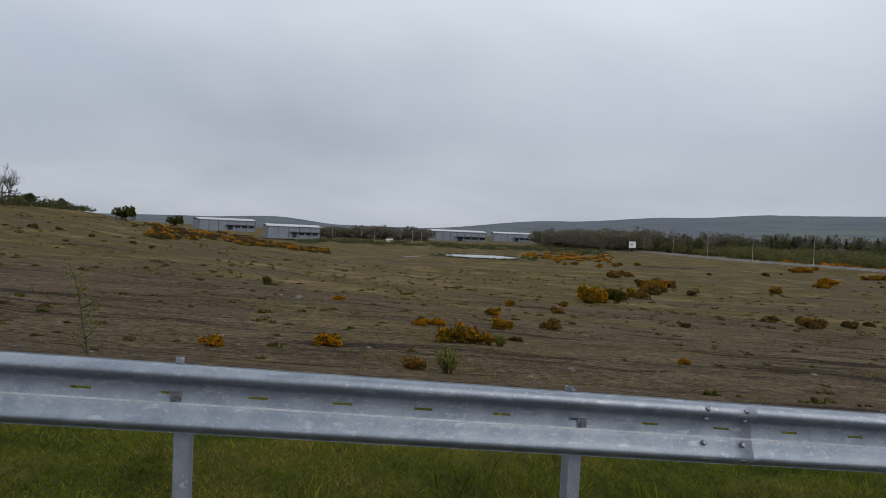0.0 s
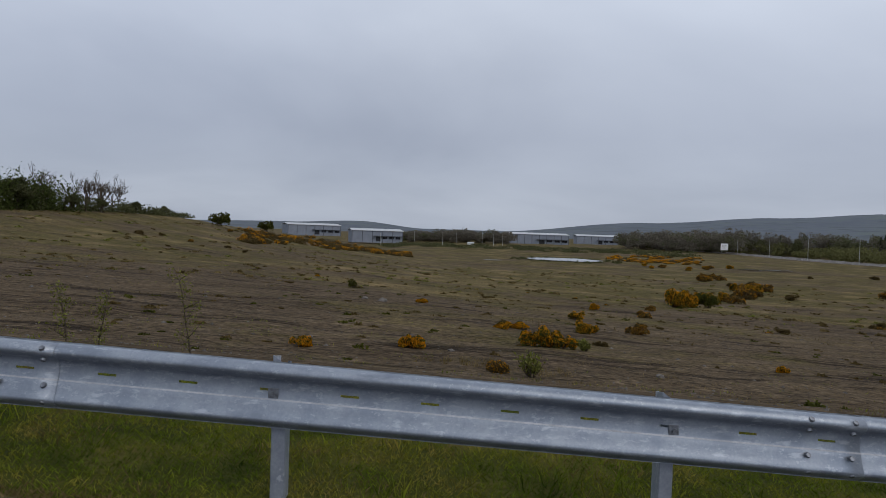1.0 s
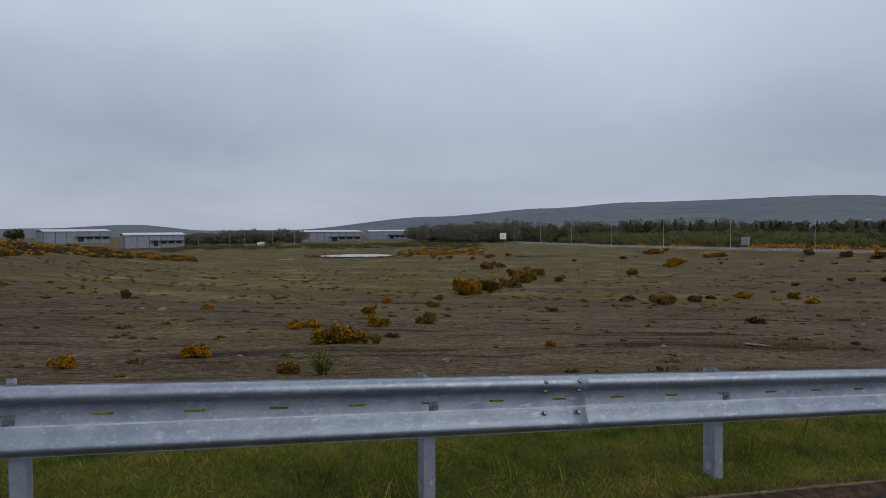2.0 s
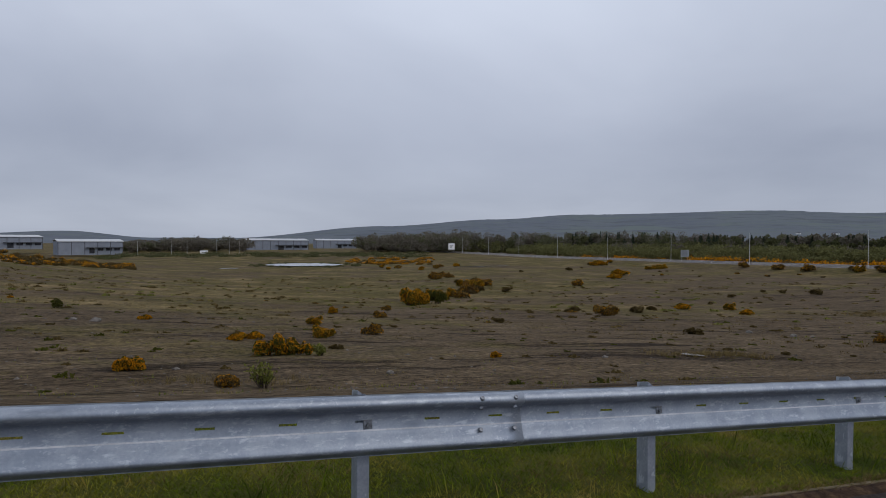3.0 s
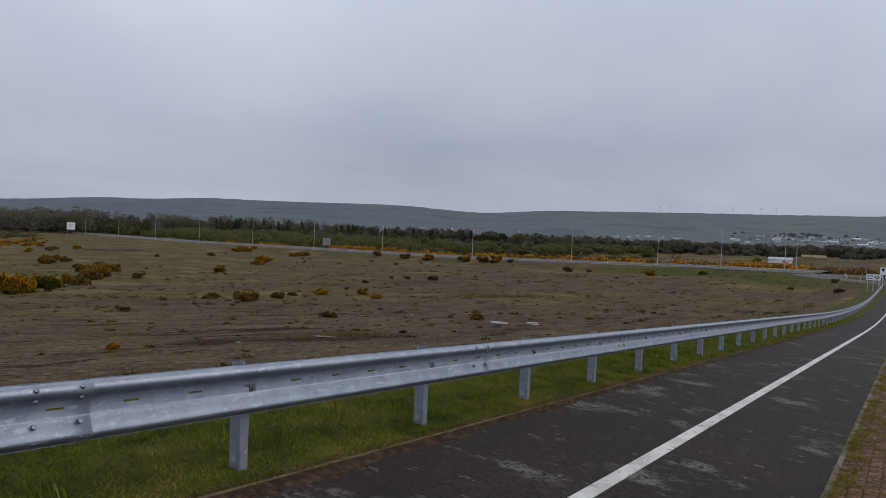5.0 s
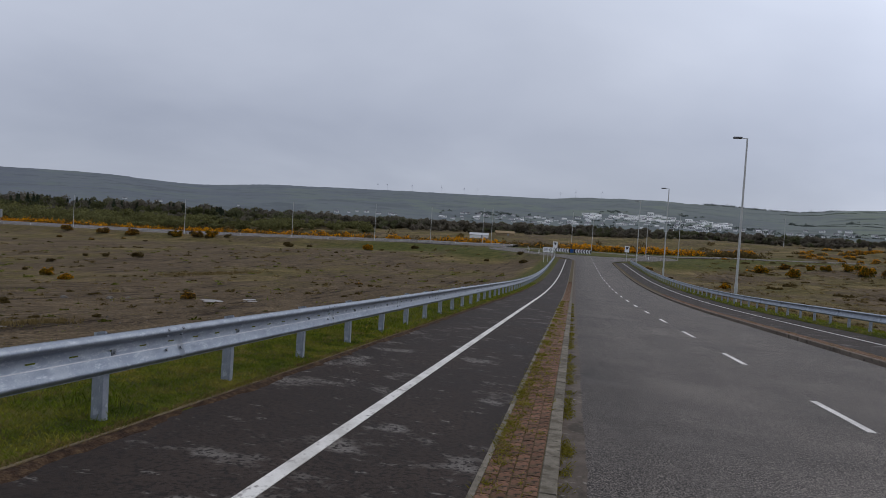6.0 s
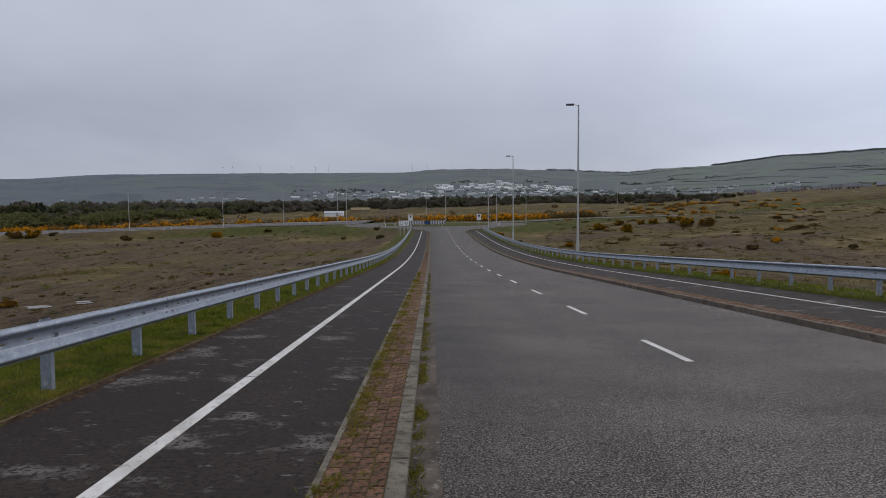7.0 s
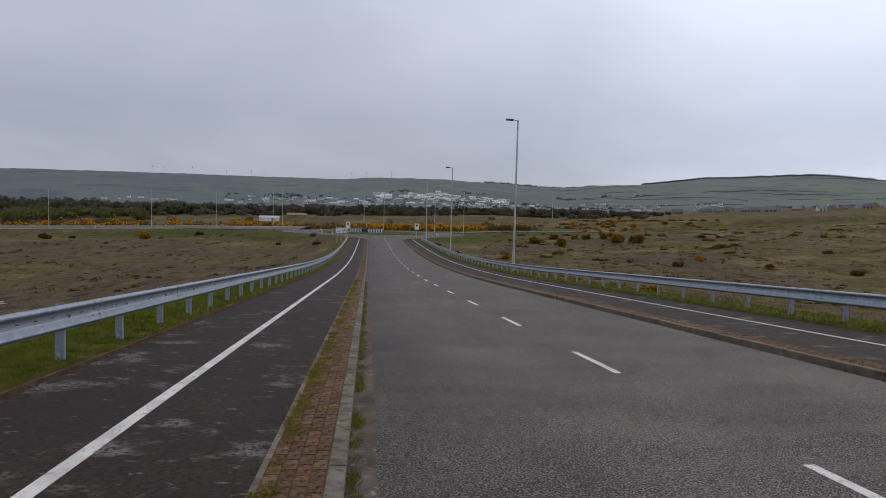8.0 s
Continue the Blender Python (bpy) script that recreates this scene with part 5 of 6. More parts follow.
def make_shrub(seed, w, h, label, material=M_SHRUB):
    rng = np.random.default_rng(seed)
    bush = tagged(new("shrub"), label, "shrub", "willow shrubs")
    segs, leaves = [], []
    for _ in range(26):
        a, d = rng.uniform(0, 6.28), rng.uniform(0.1, 1.0) ** 0.7 * w / 2
        e = Vector((d * math.cos(a), d * math.sin(a), h * rng.uniform(0.55, 1.0)))
        segs.append(((0.04 * math.cos(a), 0.04 * math.sin(a), -0.05), e, 0.008, 0.003))
        for t in np.linspace(0.3, 1.0, 13):
            leaves.append(tuple(e * t + Vector(rng.normal(size=3)) * 0.035))
    ob = new("woody_base", prisms("woody_base", segs, M_STEM)); ob.parent = bush
    ob = new("foliage", leaf_mesh("foliage", leaves, 0.045, material, seed)); ob.parent = bush
    return bush


for seed, x, y, w, h in ((4, -12.9, 1.9, 0.70, 0.55), (9, -18.4, 4.2, 0.45, 0.32),):
    make_shrub(seed, w, h, "pale green willow shrub on bare soil").matrix_world = pose(x, y, ground_z(x, y))


# ---- grass ----
def blades(name, roots, heights, lean, width, material, label, seed, category="grass"):
    rng = np.random.default_rng(seed)
    r = np.asarray(roots, float)
    n = len(r)
    a = rng.uniform(0, 6.283, n)
    w = np.stack([np.cos(a), np.sin(a), np.zeros(n)], 1) * (width * rng.uniform(0.6, 1.4, n))[:, None]
    b = rng.uniform(0, 6.283, n)
    h = np.asarray(heights)
    tip = np.stack([np.cos(b) * lean * h, np.sin(b) * lean * h, h], 1) * rng.uniform(0.6, 1.0, (n, 1))
    mid = tip * (0.45, 0.45, 0.62)
    verts = np.stack([r - w, r + w, r + mid + w * 0.7, r + tip, r + mid - w * 0.7], 1).reshape(-1, 3)
    me = bpy.data.meshes.new(name)
    me.from_pydata(verts.tolist(), [], [(5 * i, 5 * i + 1, 5 * i + 2, 5 * i + 3, 5 * i + 4) for i in range(n)])
    me.materials.append(material)
    return tagged(new(name, me), label, category, kind="stuff")


def verge_roots(seed, n, x0, x1, y0, y1, power=1.0, thresh=None):
    rng = np.random.default_rng(seed)
    out = []
    while len(out) < n:
        x = rng.uniform(x0, x1)
        y = y0 + (y1 - y0) * rng.random() ** power
        if thresh is not None and noise.noise((x * 1.7, y * 1.7, seed)) < thresh:
            continue
        out.append((x, y, max(verge_z(x, y), ground_z(x, y) if x < -5.4 or x > 12.2 else -99)))
    return out


rr = verge_roots(1, 190000, -6.4, -3.24, -4.2, 12)
blades("verge_grass", rr, np.random.default_rng(2).uniform(0.012, 0.042, len(rr)), 1.15, 0.0023, M_BLADE, "short green grass of the verge", 3)
rr = verge_roots(4, 34000, -6.5, -3.24, 12, 60, 1.5)
blades("verge_grass", rr, np.random.default_rng(5).uniform(0.04, 0.10, len(rr)), 0.8, 0.007, M_BLADE, "green grass of the verge further along", 6)
rr = verge_roots(7, 15000, -6.8, -3.22, -6.5, 20, 1.2, 0.12)
blades("dry_grass", rr, np.random.default_rng(8).uniform(0.02, 0.065, len(rr)), 1.0, 0.0026, M_STRAW, "straw and dead grass in the verge", 9)
rr = verge_roots(37, 26000, -3.34, -3.212, -5, 45, 1.4)
blades("dry_grass", rr, np.random.default_rng(38).uniform(0.012, 0.04, len(rr)), 1.0, 0.004, M_STRAW, "straw fringe along the path edge", 39)
rr = verge_roots(40, 1500, -5.2, -3.4, -6.5, 14, 1.0, 0.22)
blades("tall_grass", rr, np.random.default_rng(41).uniform(0.10, 0.22, len(rr)), 0.45, 0.003, M_BLADE, "taller grass round the barrier posts", 42)
rr = verge_roots(10, 22000, 10.45, 13.0, 8, 70, 1.5)
blades("verge_grass", rr, np.random.default_rng(11).uniform(0.04, 0.12, len(rr)), 0.7, 0.008, M_BLADE, "rough grass of the far verge", 12)


def field_tufts(seed, n, b0, b1, r0, r1, tuft, h0, h1, width, material, label, thresh=-0.1, spread=0.12):
    rng = np.random.default_rng(seed)
    roots = []
    while len(roots) < n * tuft:
        b, r = rng.uniform(b0, b1), r0 + (r1 - r0) * rng.random() ** 0.9
        x, y = r * math.sin(radians(b)), r * math.cos(radians(b))
        if -6.2 < x < 12.4 or noise.noise((x * 0.11, y * 0.11, seed)) < thresh:
            continue
        z = ground_z(x, y)
        k = spread * rng.uniform(0.5, 1.8)
        for _ in range(tuft):
            roots.append((x + rng.normal() * k, y + rng.normal() * k, z - 0.01))
    hs = rng.uniform(h0, h1, len(roots))
    return blades("field_tufts", roots, hs, 0.55, width, material, label, seed + 1, "tufts")


def clumps(seed, n, b0, b1, r0, r1, w0, w1, size, leaves, material, label, thresh=0.0):
    rng = random.Random(seed)
    out = []
    while len(out) < n:
        b, r = rng.uniform(b0, b1), r0 + (r1 - r0) * rng.random() ** 0.8
        x, y = r * math.sin(radians(b)), r * math.cos(radians(b))
        if -7.5 < x < 13.5 or noise.noise((x * 0.07, y * 0.12, seed)) < thresh:
            continue
        w = rng.uniform(w0, w1) * (0.6 + r / 120)
        out.append((x, y, ground_z(x, y) - 0.03, w, w * rng.uniform(0.3, 0.55)))
    return merged("low_plants", heap(leaves, 0.2), out, size, material, label, "low plants", seed)


clumps(201, 170, -128, -12, 11, 60, 0.10, 0.32, 0.07, 40, M_FURZE_DRY, "low brown plants over the bare field", 0.0)
clumps(202, 110, -128, -12, 11, 60, 0.10, 0.30, 0.07, 36, M_FURZE, "low olive plants over the bare field", 0.02)
clumps(203, 520, -128, -6, 40, 190, 0.10, 0.42, 0.16, 30, M_FURZE_DRY, "brown scrub plants further out", 0.16)
clumps(204, 420, -128, -6, 40, 190, 0.10, 0.36, 0.16, 30, M_STRAW, "straw-coloured clumps further out", 0.02)
clumps(205, 260, -128, -6, 50, 200, 0.16, 0.42, 0.16, 30, M_SHRUB, "green clumps further out", 0.05)
clumps(206, 450, 10, 46, 22, 230, 0.14, 0.40, 0.14, 30, M_FURZE_DRY, "brown clumps in the far field", -0.05)
clumps(207, 700, 10, 46, 22, 230, 0.14, 0.40, 0.14, 30, M_STRAW, "straw clumps in the far field", -0.05)

field_tufts(50, 420, -128, -20, 9, 34, 16, 0.02, 0.08, 0.004, M_STRAW, "dry grass tufts on the bare field", 0.0)
field_tufts(52, 420, -128, -15, 9, 45, 12, 0.02, 0.07, 0.005, M_BLADE, "thin green tufts on the bare field", 0.0)
field_tufts(54, 1000, -128, -8, 25, 120, 12, 0.04, 0.14, 0.016, M_FURZE_DRY, "dark dead tufts over the field", 0.0, 0.25)
field_tufts(56, 1000, -128, -8, 35, 170, 12, 0.04, 0.15, 0.02, M_STRAW, "pale straw tufts over the field", 0.05, 0.4)
field_tufts(58, 600, -128, -8, 40, 200, 12, 0.05, 0.18, 0.022, M_BLADE, "green rush tufts over the field", 0.05, 0.35)
field_tufts(60, 1500, 9, 48, 18, 170, 12, 0.06, 0.24, 0.018, M_STRAW, "straw tufts in the far field", -0.1, 0.3)
field_tufts(62, 900, 9, 48, 18, 170, 12, 0.06, 0.22, 0.018, M_FURZE_DRY, "dark tufts in the far field", 0.0, 0.3)


def tuft_band(seed, x0, y0, x1, y1, n, side, h0, h1, width, label):
    """A strip of dry rushes along a wet hollow."""
    rng = np.random.default_rng(seed)
    roots = []
    for _ in range(n):
        f = rng.random()
        x, y = x0 + (x1 - x0) * f + rng.normal() * side, y0 + (y1 - y0) * f + rng.normal() * side
        z = ground_z(x, y) - 0.01
        roots += [(x + rng.normal() * 0.06, y + rng.normal() * 0.06, z) for _ in range(14)]
    return blades("dry_rushes", roots, rng.uniform(h0, h1, len(roots)), 0.5, width, M_STRAW, label, seed + 1, "rushes")


tuft_band(301, -17.9, 16.0, -17.3, 20.0, 130, 0.35, 0.08, 0.24, 0.006, "dry rushes along a wet hollow in the soil")
tuft_band(303, -49.8, 73.5, -45.0, 86.0, 420, 1.6, 0.10, 0.30, 0.014, "pale dry grass along a low bank in the field")
tuft_band(305, -14.2, 0.2, -13.4, 2.6, 50, 0.35, 0.05, 0.16, 0.005, "dry stalks beside the willow shrub")


def strip_weeds():
    """Weeds rooted in the brick joints and along the foot of the kerb."""
    rng = np.random.default_rng(77)
    roots, hs = [], []
    for _ in range(1800):
        y = 1.0 + 34 * rng.random() ** 1.3
        kind = rng.random()
        x = (-0.53 + abs(rng.normal()) * 0.09) if kind < 0.62 else (0.03 + abs(rng.normal()) * 0.025 if kind < 0.85 else rng.uniform(-0.5, -0.14))
        if noise.noise((y * 0.9, kind > 0.55, 3)) < -0.12:
            continue
        base = plane(x, y) + (0.088 if x < 0 else 0.005)
        for _ in range(20):
            roots.append((x + rng.normal() * 0.03, y + rng.normal() * 0.05, base))
            hs.append(rng.uniform(0.010, 0.045))
    return blades("weeds", roots, hs, 1.7, 0.0042, M_WEED, "yellow-green weeds in the brick joints and by the kerb", 78, "weeds")


strip_weeds()
rngw = np.random.default_rng(81)
rr = [(x, y, plane(x, y) + 0.09) for x, y in ((rngw.uniform(7.5, 7.95), 5 + 30 * rngw.random() ** 1.2) for _ in range(5000)) if noise.noise((x * 3, y * 0.8, 8)) > 0.05]
blades("weeds", rr, rngw.uniform(0.015, 0.05, len(rr)), 1.2, 0.005, M_STRAW, "dry weeds on the far brick strip", 82, "weeds")


# ---- water, stones ----
def blob(name, x, y, z, rx, ry, material, seed, n=40, turn=0.0):
    verts = []
    ca, sa = math.cos(radians(turn)), math.sin(radians(turn))
    for i in range(n):
        a = 2 * math.pi * i / n
        k = 1 + 0.22 * noise.noise((math.cos(a) * 1.6, math.sin(a) * 1.6, seed)) + 0.10 * noise.noise((math.cos(a) * 5, math.sin(a) * 5, seed))
        u, v = rx * k * math.cos(a), ry * k * math.sin(a)
        verts.append((x + u * ca - v * sa, y + u * sa + v * ca, z))
    return from_arrays(name, verts, [tuple(range(n))], material)


tagged(blob("water", POND_X, POND_Y, POND_Z, 17.0, 15.5, M_WATER, 3.0, 80), "shallow grey pond reflecting the sky", "pond", kind="structure")
for i, (x, y, rx, ry) in enumerate(((-272, 24, 2.0, 4), (-262, 134, 3, 13))):
    tagged(blob("water", x, y, ground_z(x, y) + 0.22, rx, ry, M_WATER, 7.0 + i, 40), "shallow flood water on the field", "puddle", kind="structure")
for i, (x, y, rx, ry) in enumerate(((-20.8, 35.3, 0.55, 0.5), (-19.9, 37.9, 0.4, 0.35), (-17.5, 17.2, 0.45, 0.14), (-21.8, 36.4, 0.5, 0.2), (-19.2, 36.7, 0.45, 0.2))):
    hi = max(ground_z(x + dx, y + dy) for dx in (-0.5, 0, 0.5) for dy in (-0.7, 0, 0.7))
    tagged(blob("puddle", x, y, hi + 0.012, rx, ry, M_MUD, 17.0 + i, 30, 30.0), "shallow puddle on the bare ground", "puddle", kind="structure")


def rock(seed, s, x, y, label):
    bm = bmesh.new()
    bmesh.ops.create_icosphere(bm, subdivisions=2, radius=0.5)
    for v in bm.verts:
        v.co *= 1 + 0.5 * noise.noise(v.co * 2.2 + Vector((seed, 0, 0)))
        v.co.z *= 0.55
    ob = link("rock", bm, M_ROCK)
    ob.matrix_world = pose(x, y, ground_z(x, y) + 0.08 * s, 0, 0, seed * 40) @ Matrix.Diagonal((s, s * 0.8, s, 1))
    return tagged(ob, label, "rock", "field rocks")


for i, (s, x, y) in enumerate(((0.55, -31.9, -2.6), (0.35, -32.2, -3.5), (0.16, -15.8, 0.4), (0.5, -29.5, 33.5), (0.2, -14.5, 5.0), (0.3, -27.5, 36.5), (0.22, -17.0, 13.0), (0.5, -28.0, 35.5))):
    rock(i + 1.0, s, x, y, "pale rounded stone lying on the field")


def pebbles(seed, n, b0, b1, r0, r1, s0, s1):
    rng = np.random.default_rng(seed)
    verts, faces = [], []
    corner = [(1, 0, 0), (0, 1, 0), (-1, 0, 0), (0, -1, 0), (0, 0, 0.7)]
    for _ in range(n):
        b, r = rng.uniform(b0, b1), rng.uniform(r0, r1)
        x, y = r * math.sin(radians(b)), r * math.cos(radians(b))
        if x > -6.5:
            continue
        z, s, k, a = ground_z(x, y), rng.uniform(s0, s1), len(verts), rng.uniform(0, 6.28)
        for cx, cy, cz in corner:
            q = rng.uniform(0.6, 1.2)
            verts.append((x + s * q * (cx * math.cos(a) - cy * math.sin(a)), y + s * q * (cx * math.sin(a) + cy * math.cos(a)), z + s * cz * q))
        faces += [(k, k + 1, k + 4), (k + 1, k + 2, k + 4), (k + 2, k + 3, k + 4), (k + 3, k, k + 4)]
    return tagged(from_arrays("pebbles", verts, faces, M_ROCK), "loose grey stones over the bare soil", "stones", kind="stuff")


pebbles(5, 1800, -126, -15, 9, 40, 0.012, 0.045)
pebbles(6, 160, -126, -15, 15, 60, 0.04, 0.10)


# ---- industrial sheds ----
def make_shed(bearing0, bearing1, dist, z, h, turn, label, canopy=0.45):
    """A long clad shed with a low pitched roof; its near long side faces the camera's way."""
    b = radians((bearing0 + bearing1) / 2)
    length = 2 * dist * math.tan(radians(abs(bearing1 - bearing0) / 2))
    depth = length * 0.55
    shed = tagged(new("industrial_shed"), label, "shed", "industrial sheds")
    l, d = length / 2, depth
    bm = bmesh.new()
    box(bm, -l, 0, -1, l, d, h - 0.5)
    part("wall", bm, M_CLAD, shed)
    bm = bmesh.new()
    for y0, y1, z0, z1 in ((-0.6, d / 2, h - 0.5, h + 1.0), (d / 2, d + 0.6, h + 1.0, h - 0.5)):
        vs = [bm.verts.new(p) for p in ((-l - 0.6, y0, z0), (l + 0.6, y0, z0), (l + 0.6, y1, z1), (-l - 0.6, y1, z1), (-l - 0.6, y0, z0 - 0.35), (l + 0.6, y0, z0 - 0.35), (l + 0.6, y1, z1 - 0.35), (-l - 0.6, y1, z1 - 0.35))]
        for q in ((0, 1, 2, 3), (7, 6, 5, 4), (0, 4, 5, 1), (1, 5, 6, 2), (2, 6, 7, 3), (3, 7, 4, 0)):
            bm.faces.new([vs[i] for i in q])
    part("roof", bm, M_ROOF, shed, "pale metal roof")
    n = max(4, int(length / 7))
    for i in range(n + 1):
        x = -l + length * i / n
        bm = bmesh.new(); box(bm, x - 0.22, -0.12, -1, x + 0.22, 0.02, h - 0.6); part("pilaster", bm, M_CLAD_DARK, shed)
    bm = bmesh.new(); box(bm, -l + length * canopy, -2.2, h * 0.45, l - 0.5, 0.05, h * 0.45 + 0.35); part("canopy", bm, M_CLAD_DARK, shed, "dark canopy")
    for i in range(4):
        x = -l + length * (canopy + 0.05 + 0.13 * i)
        bm = bmesh.new(); box(bm, x, -0.1, 0.1 if i == 0 else h * 0.22, x + length * 0.09, 0.02, h * 0.42); part("window", bm, M_GLASS_DARK, shed)
    shed.matrix_world = pose(dist * math.sin(b), dist * math.cos(b), z, 0, 0, -math.degrees(b) + turn)
    return shed


make_shed(-103.0, -98.4, 600, -7.0, 9.3, 14, "long grey clad industrial shed behind the rise")
make_shed(-97.5, -93.0, 520, -9.9, 9.2, 10, "grey clad industrial shed with a dark canopy", 0.42)
make_shed(-83.6, -78.4, 640, -10.0, 10.2, 12, "long grey clad industrial shed beyond the pond")
make_shed(-77.8, -74.1, 750, -9.6, 9.6, 10, "distant grey industrial shed with a pale roof")


def make_cabin(x, y, z, w, d, h, turn, material, label, category="cabin", roofing=None):
    cabin = tagged(new("cabin"), label, category)
    rise = d * 0.22
    bm = bmesh.new(); box(bm, -w / 2, -d / 2, -0.3, w / 2, d / 2, h, 0.05)
    for u in (-w / 2, w / 2):
        bm.faces.new([bm.verts.new(p) for p in ((u, -d / 2, h), (u, d / 2, h), (u, 0, h + rise))])
    part("wall", bm, material, cabin)
    bm = bmesh.new()
    for k in (-1, 1):
        bm.faces.new([bm.verts.new(p) for p in ((-w / 2 - 0.2, k * (d / 2 + 0.25), h - 0.08), (w / 2 + 0.2, k * (d / 2 + 0.25), h - 0.08), (w / 2 + 0.2, 0, h + rise + 0.05), (-w / 2 - 0.2, 0, h + rise + 0.05))])
    roof = part("roof", bm, roofing or M_ROOF, cabin)
    roof.modifiers.new("thick", "SOLIDIFY").thickness = 0.1
    bm = bmesh.new(); box(bm, w * 0.12, -d / 2 - 0.03, 0.1, w * 0.12 + 0.9, -d / 2 + 0.02, h * 0.85); part("door", bm, M_SIGN_GREY, cabin)
    cabin.matrix_world = pose(x, y, z, 0, 0, turn)
    return cabin


def polar(b, r):
    return r * math.sin(radians(b)), r * math.cos(radians(b))


x, y = polar(-87.0, 480); make_cabin(x, y, ground_z(x, y), 4.6, 3.4, 1.6, 85, M_RENDER, "small white cabin by the far fence")
x, y = polar(-8.45, 300); make_cabin(x, y, ground_z(x, y), 8.5, 3.4, 1.5, 5, M_RENDER, "white low-roofed cabin beyond the main road")
x, y = polar(-6.2, 320); make_cabin(x, y, ground_z(x, y), 9, 4, 1.3, 10, M_TAN, "low buff-coloured shed beyond the main road", roofing=M_TAN)


# ---- signs ----
def sign_on_legs(name, x, y, z, w, h, clear, turn, face, legs, label, back=None):
    sign = tagged(new(name), label, "sign")
    bm = bmesh.new(); box(bm, -w / 2, -0.04, clear, w / 2, 0.0, clear + h, 0.01); part("panel", bm, face, sign)
    bm = bmesh.new(); box(bm, -w / 2 + 0.05, 0.004, clear + 0.05, w / 2 - 0.05, 0.03, clear + h - 0.05); part("backing", bm, M_SIGN_GREY, sign)
    for i in range(legs):
        px = -w * 0.38 + w * 0.76 * i / max(1, legs - 1)
        bm = bmesh.new(); tube(bm, (px, 0.08, -0.4), (px, 0.08, clear + h - 0.1), 0.05, 0.05, 8); part("leg", bm, M_POLE, sign)
    sign.matrix_world = pose(x, y, z, 0, 0, turn)
    return sign


x, y = polar(-65.95, 450)
bill = sign_on_legs("billboard", x, y, ground_z(x, y) - 0.3, 4.4, 4.3, 4.2, 66, M_SIGN_WHITE, 2, "white billboard on tall legs beside the main road")
for i in range(3):
    bm = bmesh.new(); box(bm, -1.3, -0.06, 6.9 - 0.7 * i, 1.0 - 0.4 * i, -0.042, 7.15 - 0.7 * i); part("text_bar", bm, M_SIGN_GREY, bill)
x, y = polar(-46.2, 318)
sign_on_legs("road_sign", x, y, ground_z(x, y), 3.5, 3.2, 2.4, 46 + 180, M_SIGN_WHITE, 2, "grey back of a large road sign by the main road")

# the roundabout sign at the end of the barrier
rs = sign_on_legs("roundabout_sign", -4.95, 122.0, LEVEL + 0.1, 1.95, 0.95, 1.75, 2, M_SIGN_WHITE, 3, "white direction sign with a black roundabout symbol")
bm = bmesh.new()
for i in range(20):
    a0, a1 = 2 * math.pi * i / 20, 2 * math.pi * (i + 1) / 20
    q = [bm.verts.new((0.45 + r * math.cos(a), -0.046, 2.25 + r * math.sin(a))) for r, a in ((0.16, a0), (0.26, a0), (0.26, a1), (0.16, a1))]
    bm.faces.new(q)
part("symbol", bm, M_SIGN_BLACK, rs)
for x0, z0, x1, z1 in ((0.40, 1.80, 0.50, 2.0), (0.10, 2.21, 0.2, 2.29), (0.70, 2.21, 0.85, 2.29)):
    bm = bmesh.new(); box(bm, x0, -0.05, z0, x1, -0.042, z1); part("arrow_bar", bm, M_SIGN_BLACK, rs)
for z0 in (2.45, 2.2, 1.95):
    bm = bmesh.new(); box(bm, -0.85, -0.05, z0, -0.1, -0.042, z0 + 0.1); part("text_bar", bm, M_SIGN_GREY, rs)

# chevrons on the island
chev = tagged(new("chevron_board"), "black and white chevron board on the roundabout island", "chevron sign")
for side in (-1, 1):
    bm = bmesh.new(); box(bm, 0.45 if side > 0 else -4.75, -0.05, 0.45, 4.75 if side > 0 else -0.45, 0.0, 1.45); part("board", bm, M_SIGN_BLACK, chev)
    for i in range(6):
        x = side * (0.75 + 0.66 * i) if side > 0 else -4.6 + 0.66 * i
        bm = bmesh.new()
        pts = [(0.34, 0), (0.64, 0), (0.30, 0.5), (0.64, 1.0), (0.34, 1.0), (0.0, 0.5)]
        vs = [bm.verts.new((x + px, -0.056, 0.45 + pz)) for px, pz in pts]
        bm.faces.new((vs[0], vs[1], vs[2], vs[5])); bm.faces.new((vs[5], vs[2], vs[3], vs[4]))
        part("chevron", bm, M_SIGN_WHITE, chev)
bm = bmesh.new(); box(bm, -0.4, -0.05, 0.45, 0.4, 0.0, 1.4); part("blue_panel", bm, M_SIGN_BLUE, chev, "blue panel")
for px in (-4, -1.5, 1.5, 4):
    bm = bmesh.new(); tube(bm, (px, 0.06, -0.4), (px, 0.06, 1.35), 0.04, 0.04, 8); part("leg", bm, M_POLE, chev)
chev.matrix_world = pose(-0.9, 168.4, LEVEL + 0.12, 0, 0, 0)


def small_sign(x, y, z, label):
    s = tagged(new("give_way_sign"), label, "road sign", "small signs")
    bm = bmesh.new(); tube(bm, (0, 0, -0.3), (0, 0, 3.4), 0.045, 0.045, 8); part("pole", bm, M_POLE, s)
    bm = bmesh.new(); box(bm, -0.5, -0.07, 2.0, 0.5, -0.046, 3.4, 0.01); part("plate", bm, M_SIGN_WHITE, s)
    bm = bmesh.new()
    vs = [bm.verts.new(p) for p in ((-0.35, -0.075, 3.2), (0.35, -0.075, 3.2), (0.0, -0.075, 2.55))]
    bm.faces.new(vs)
    part("triangle", bm, M_SIGN_BLACK, s)
    s.matrix_world = pose(x, y, z)
    return s


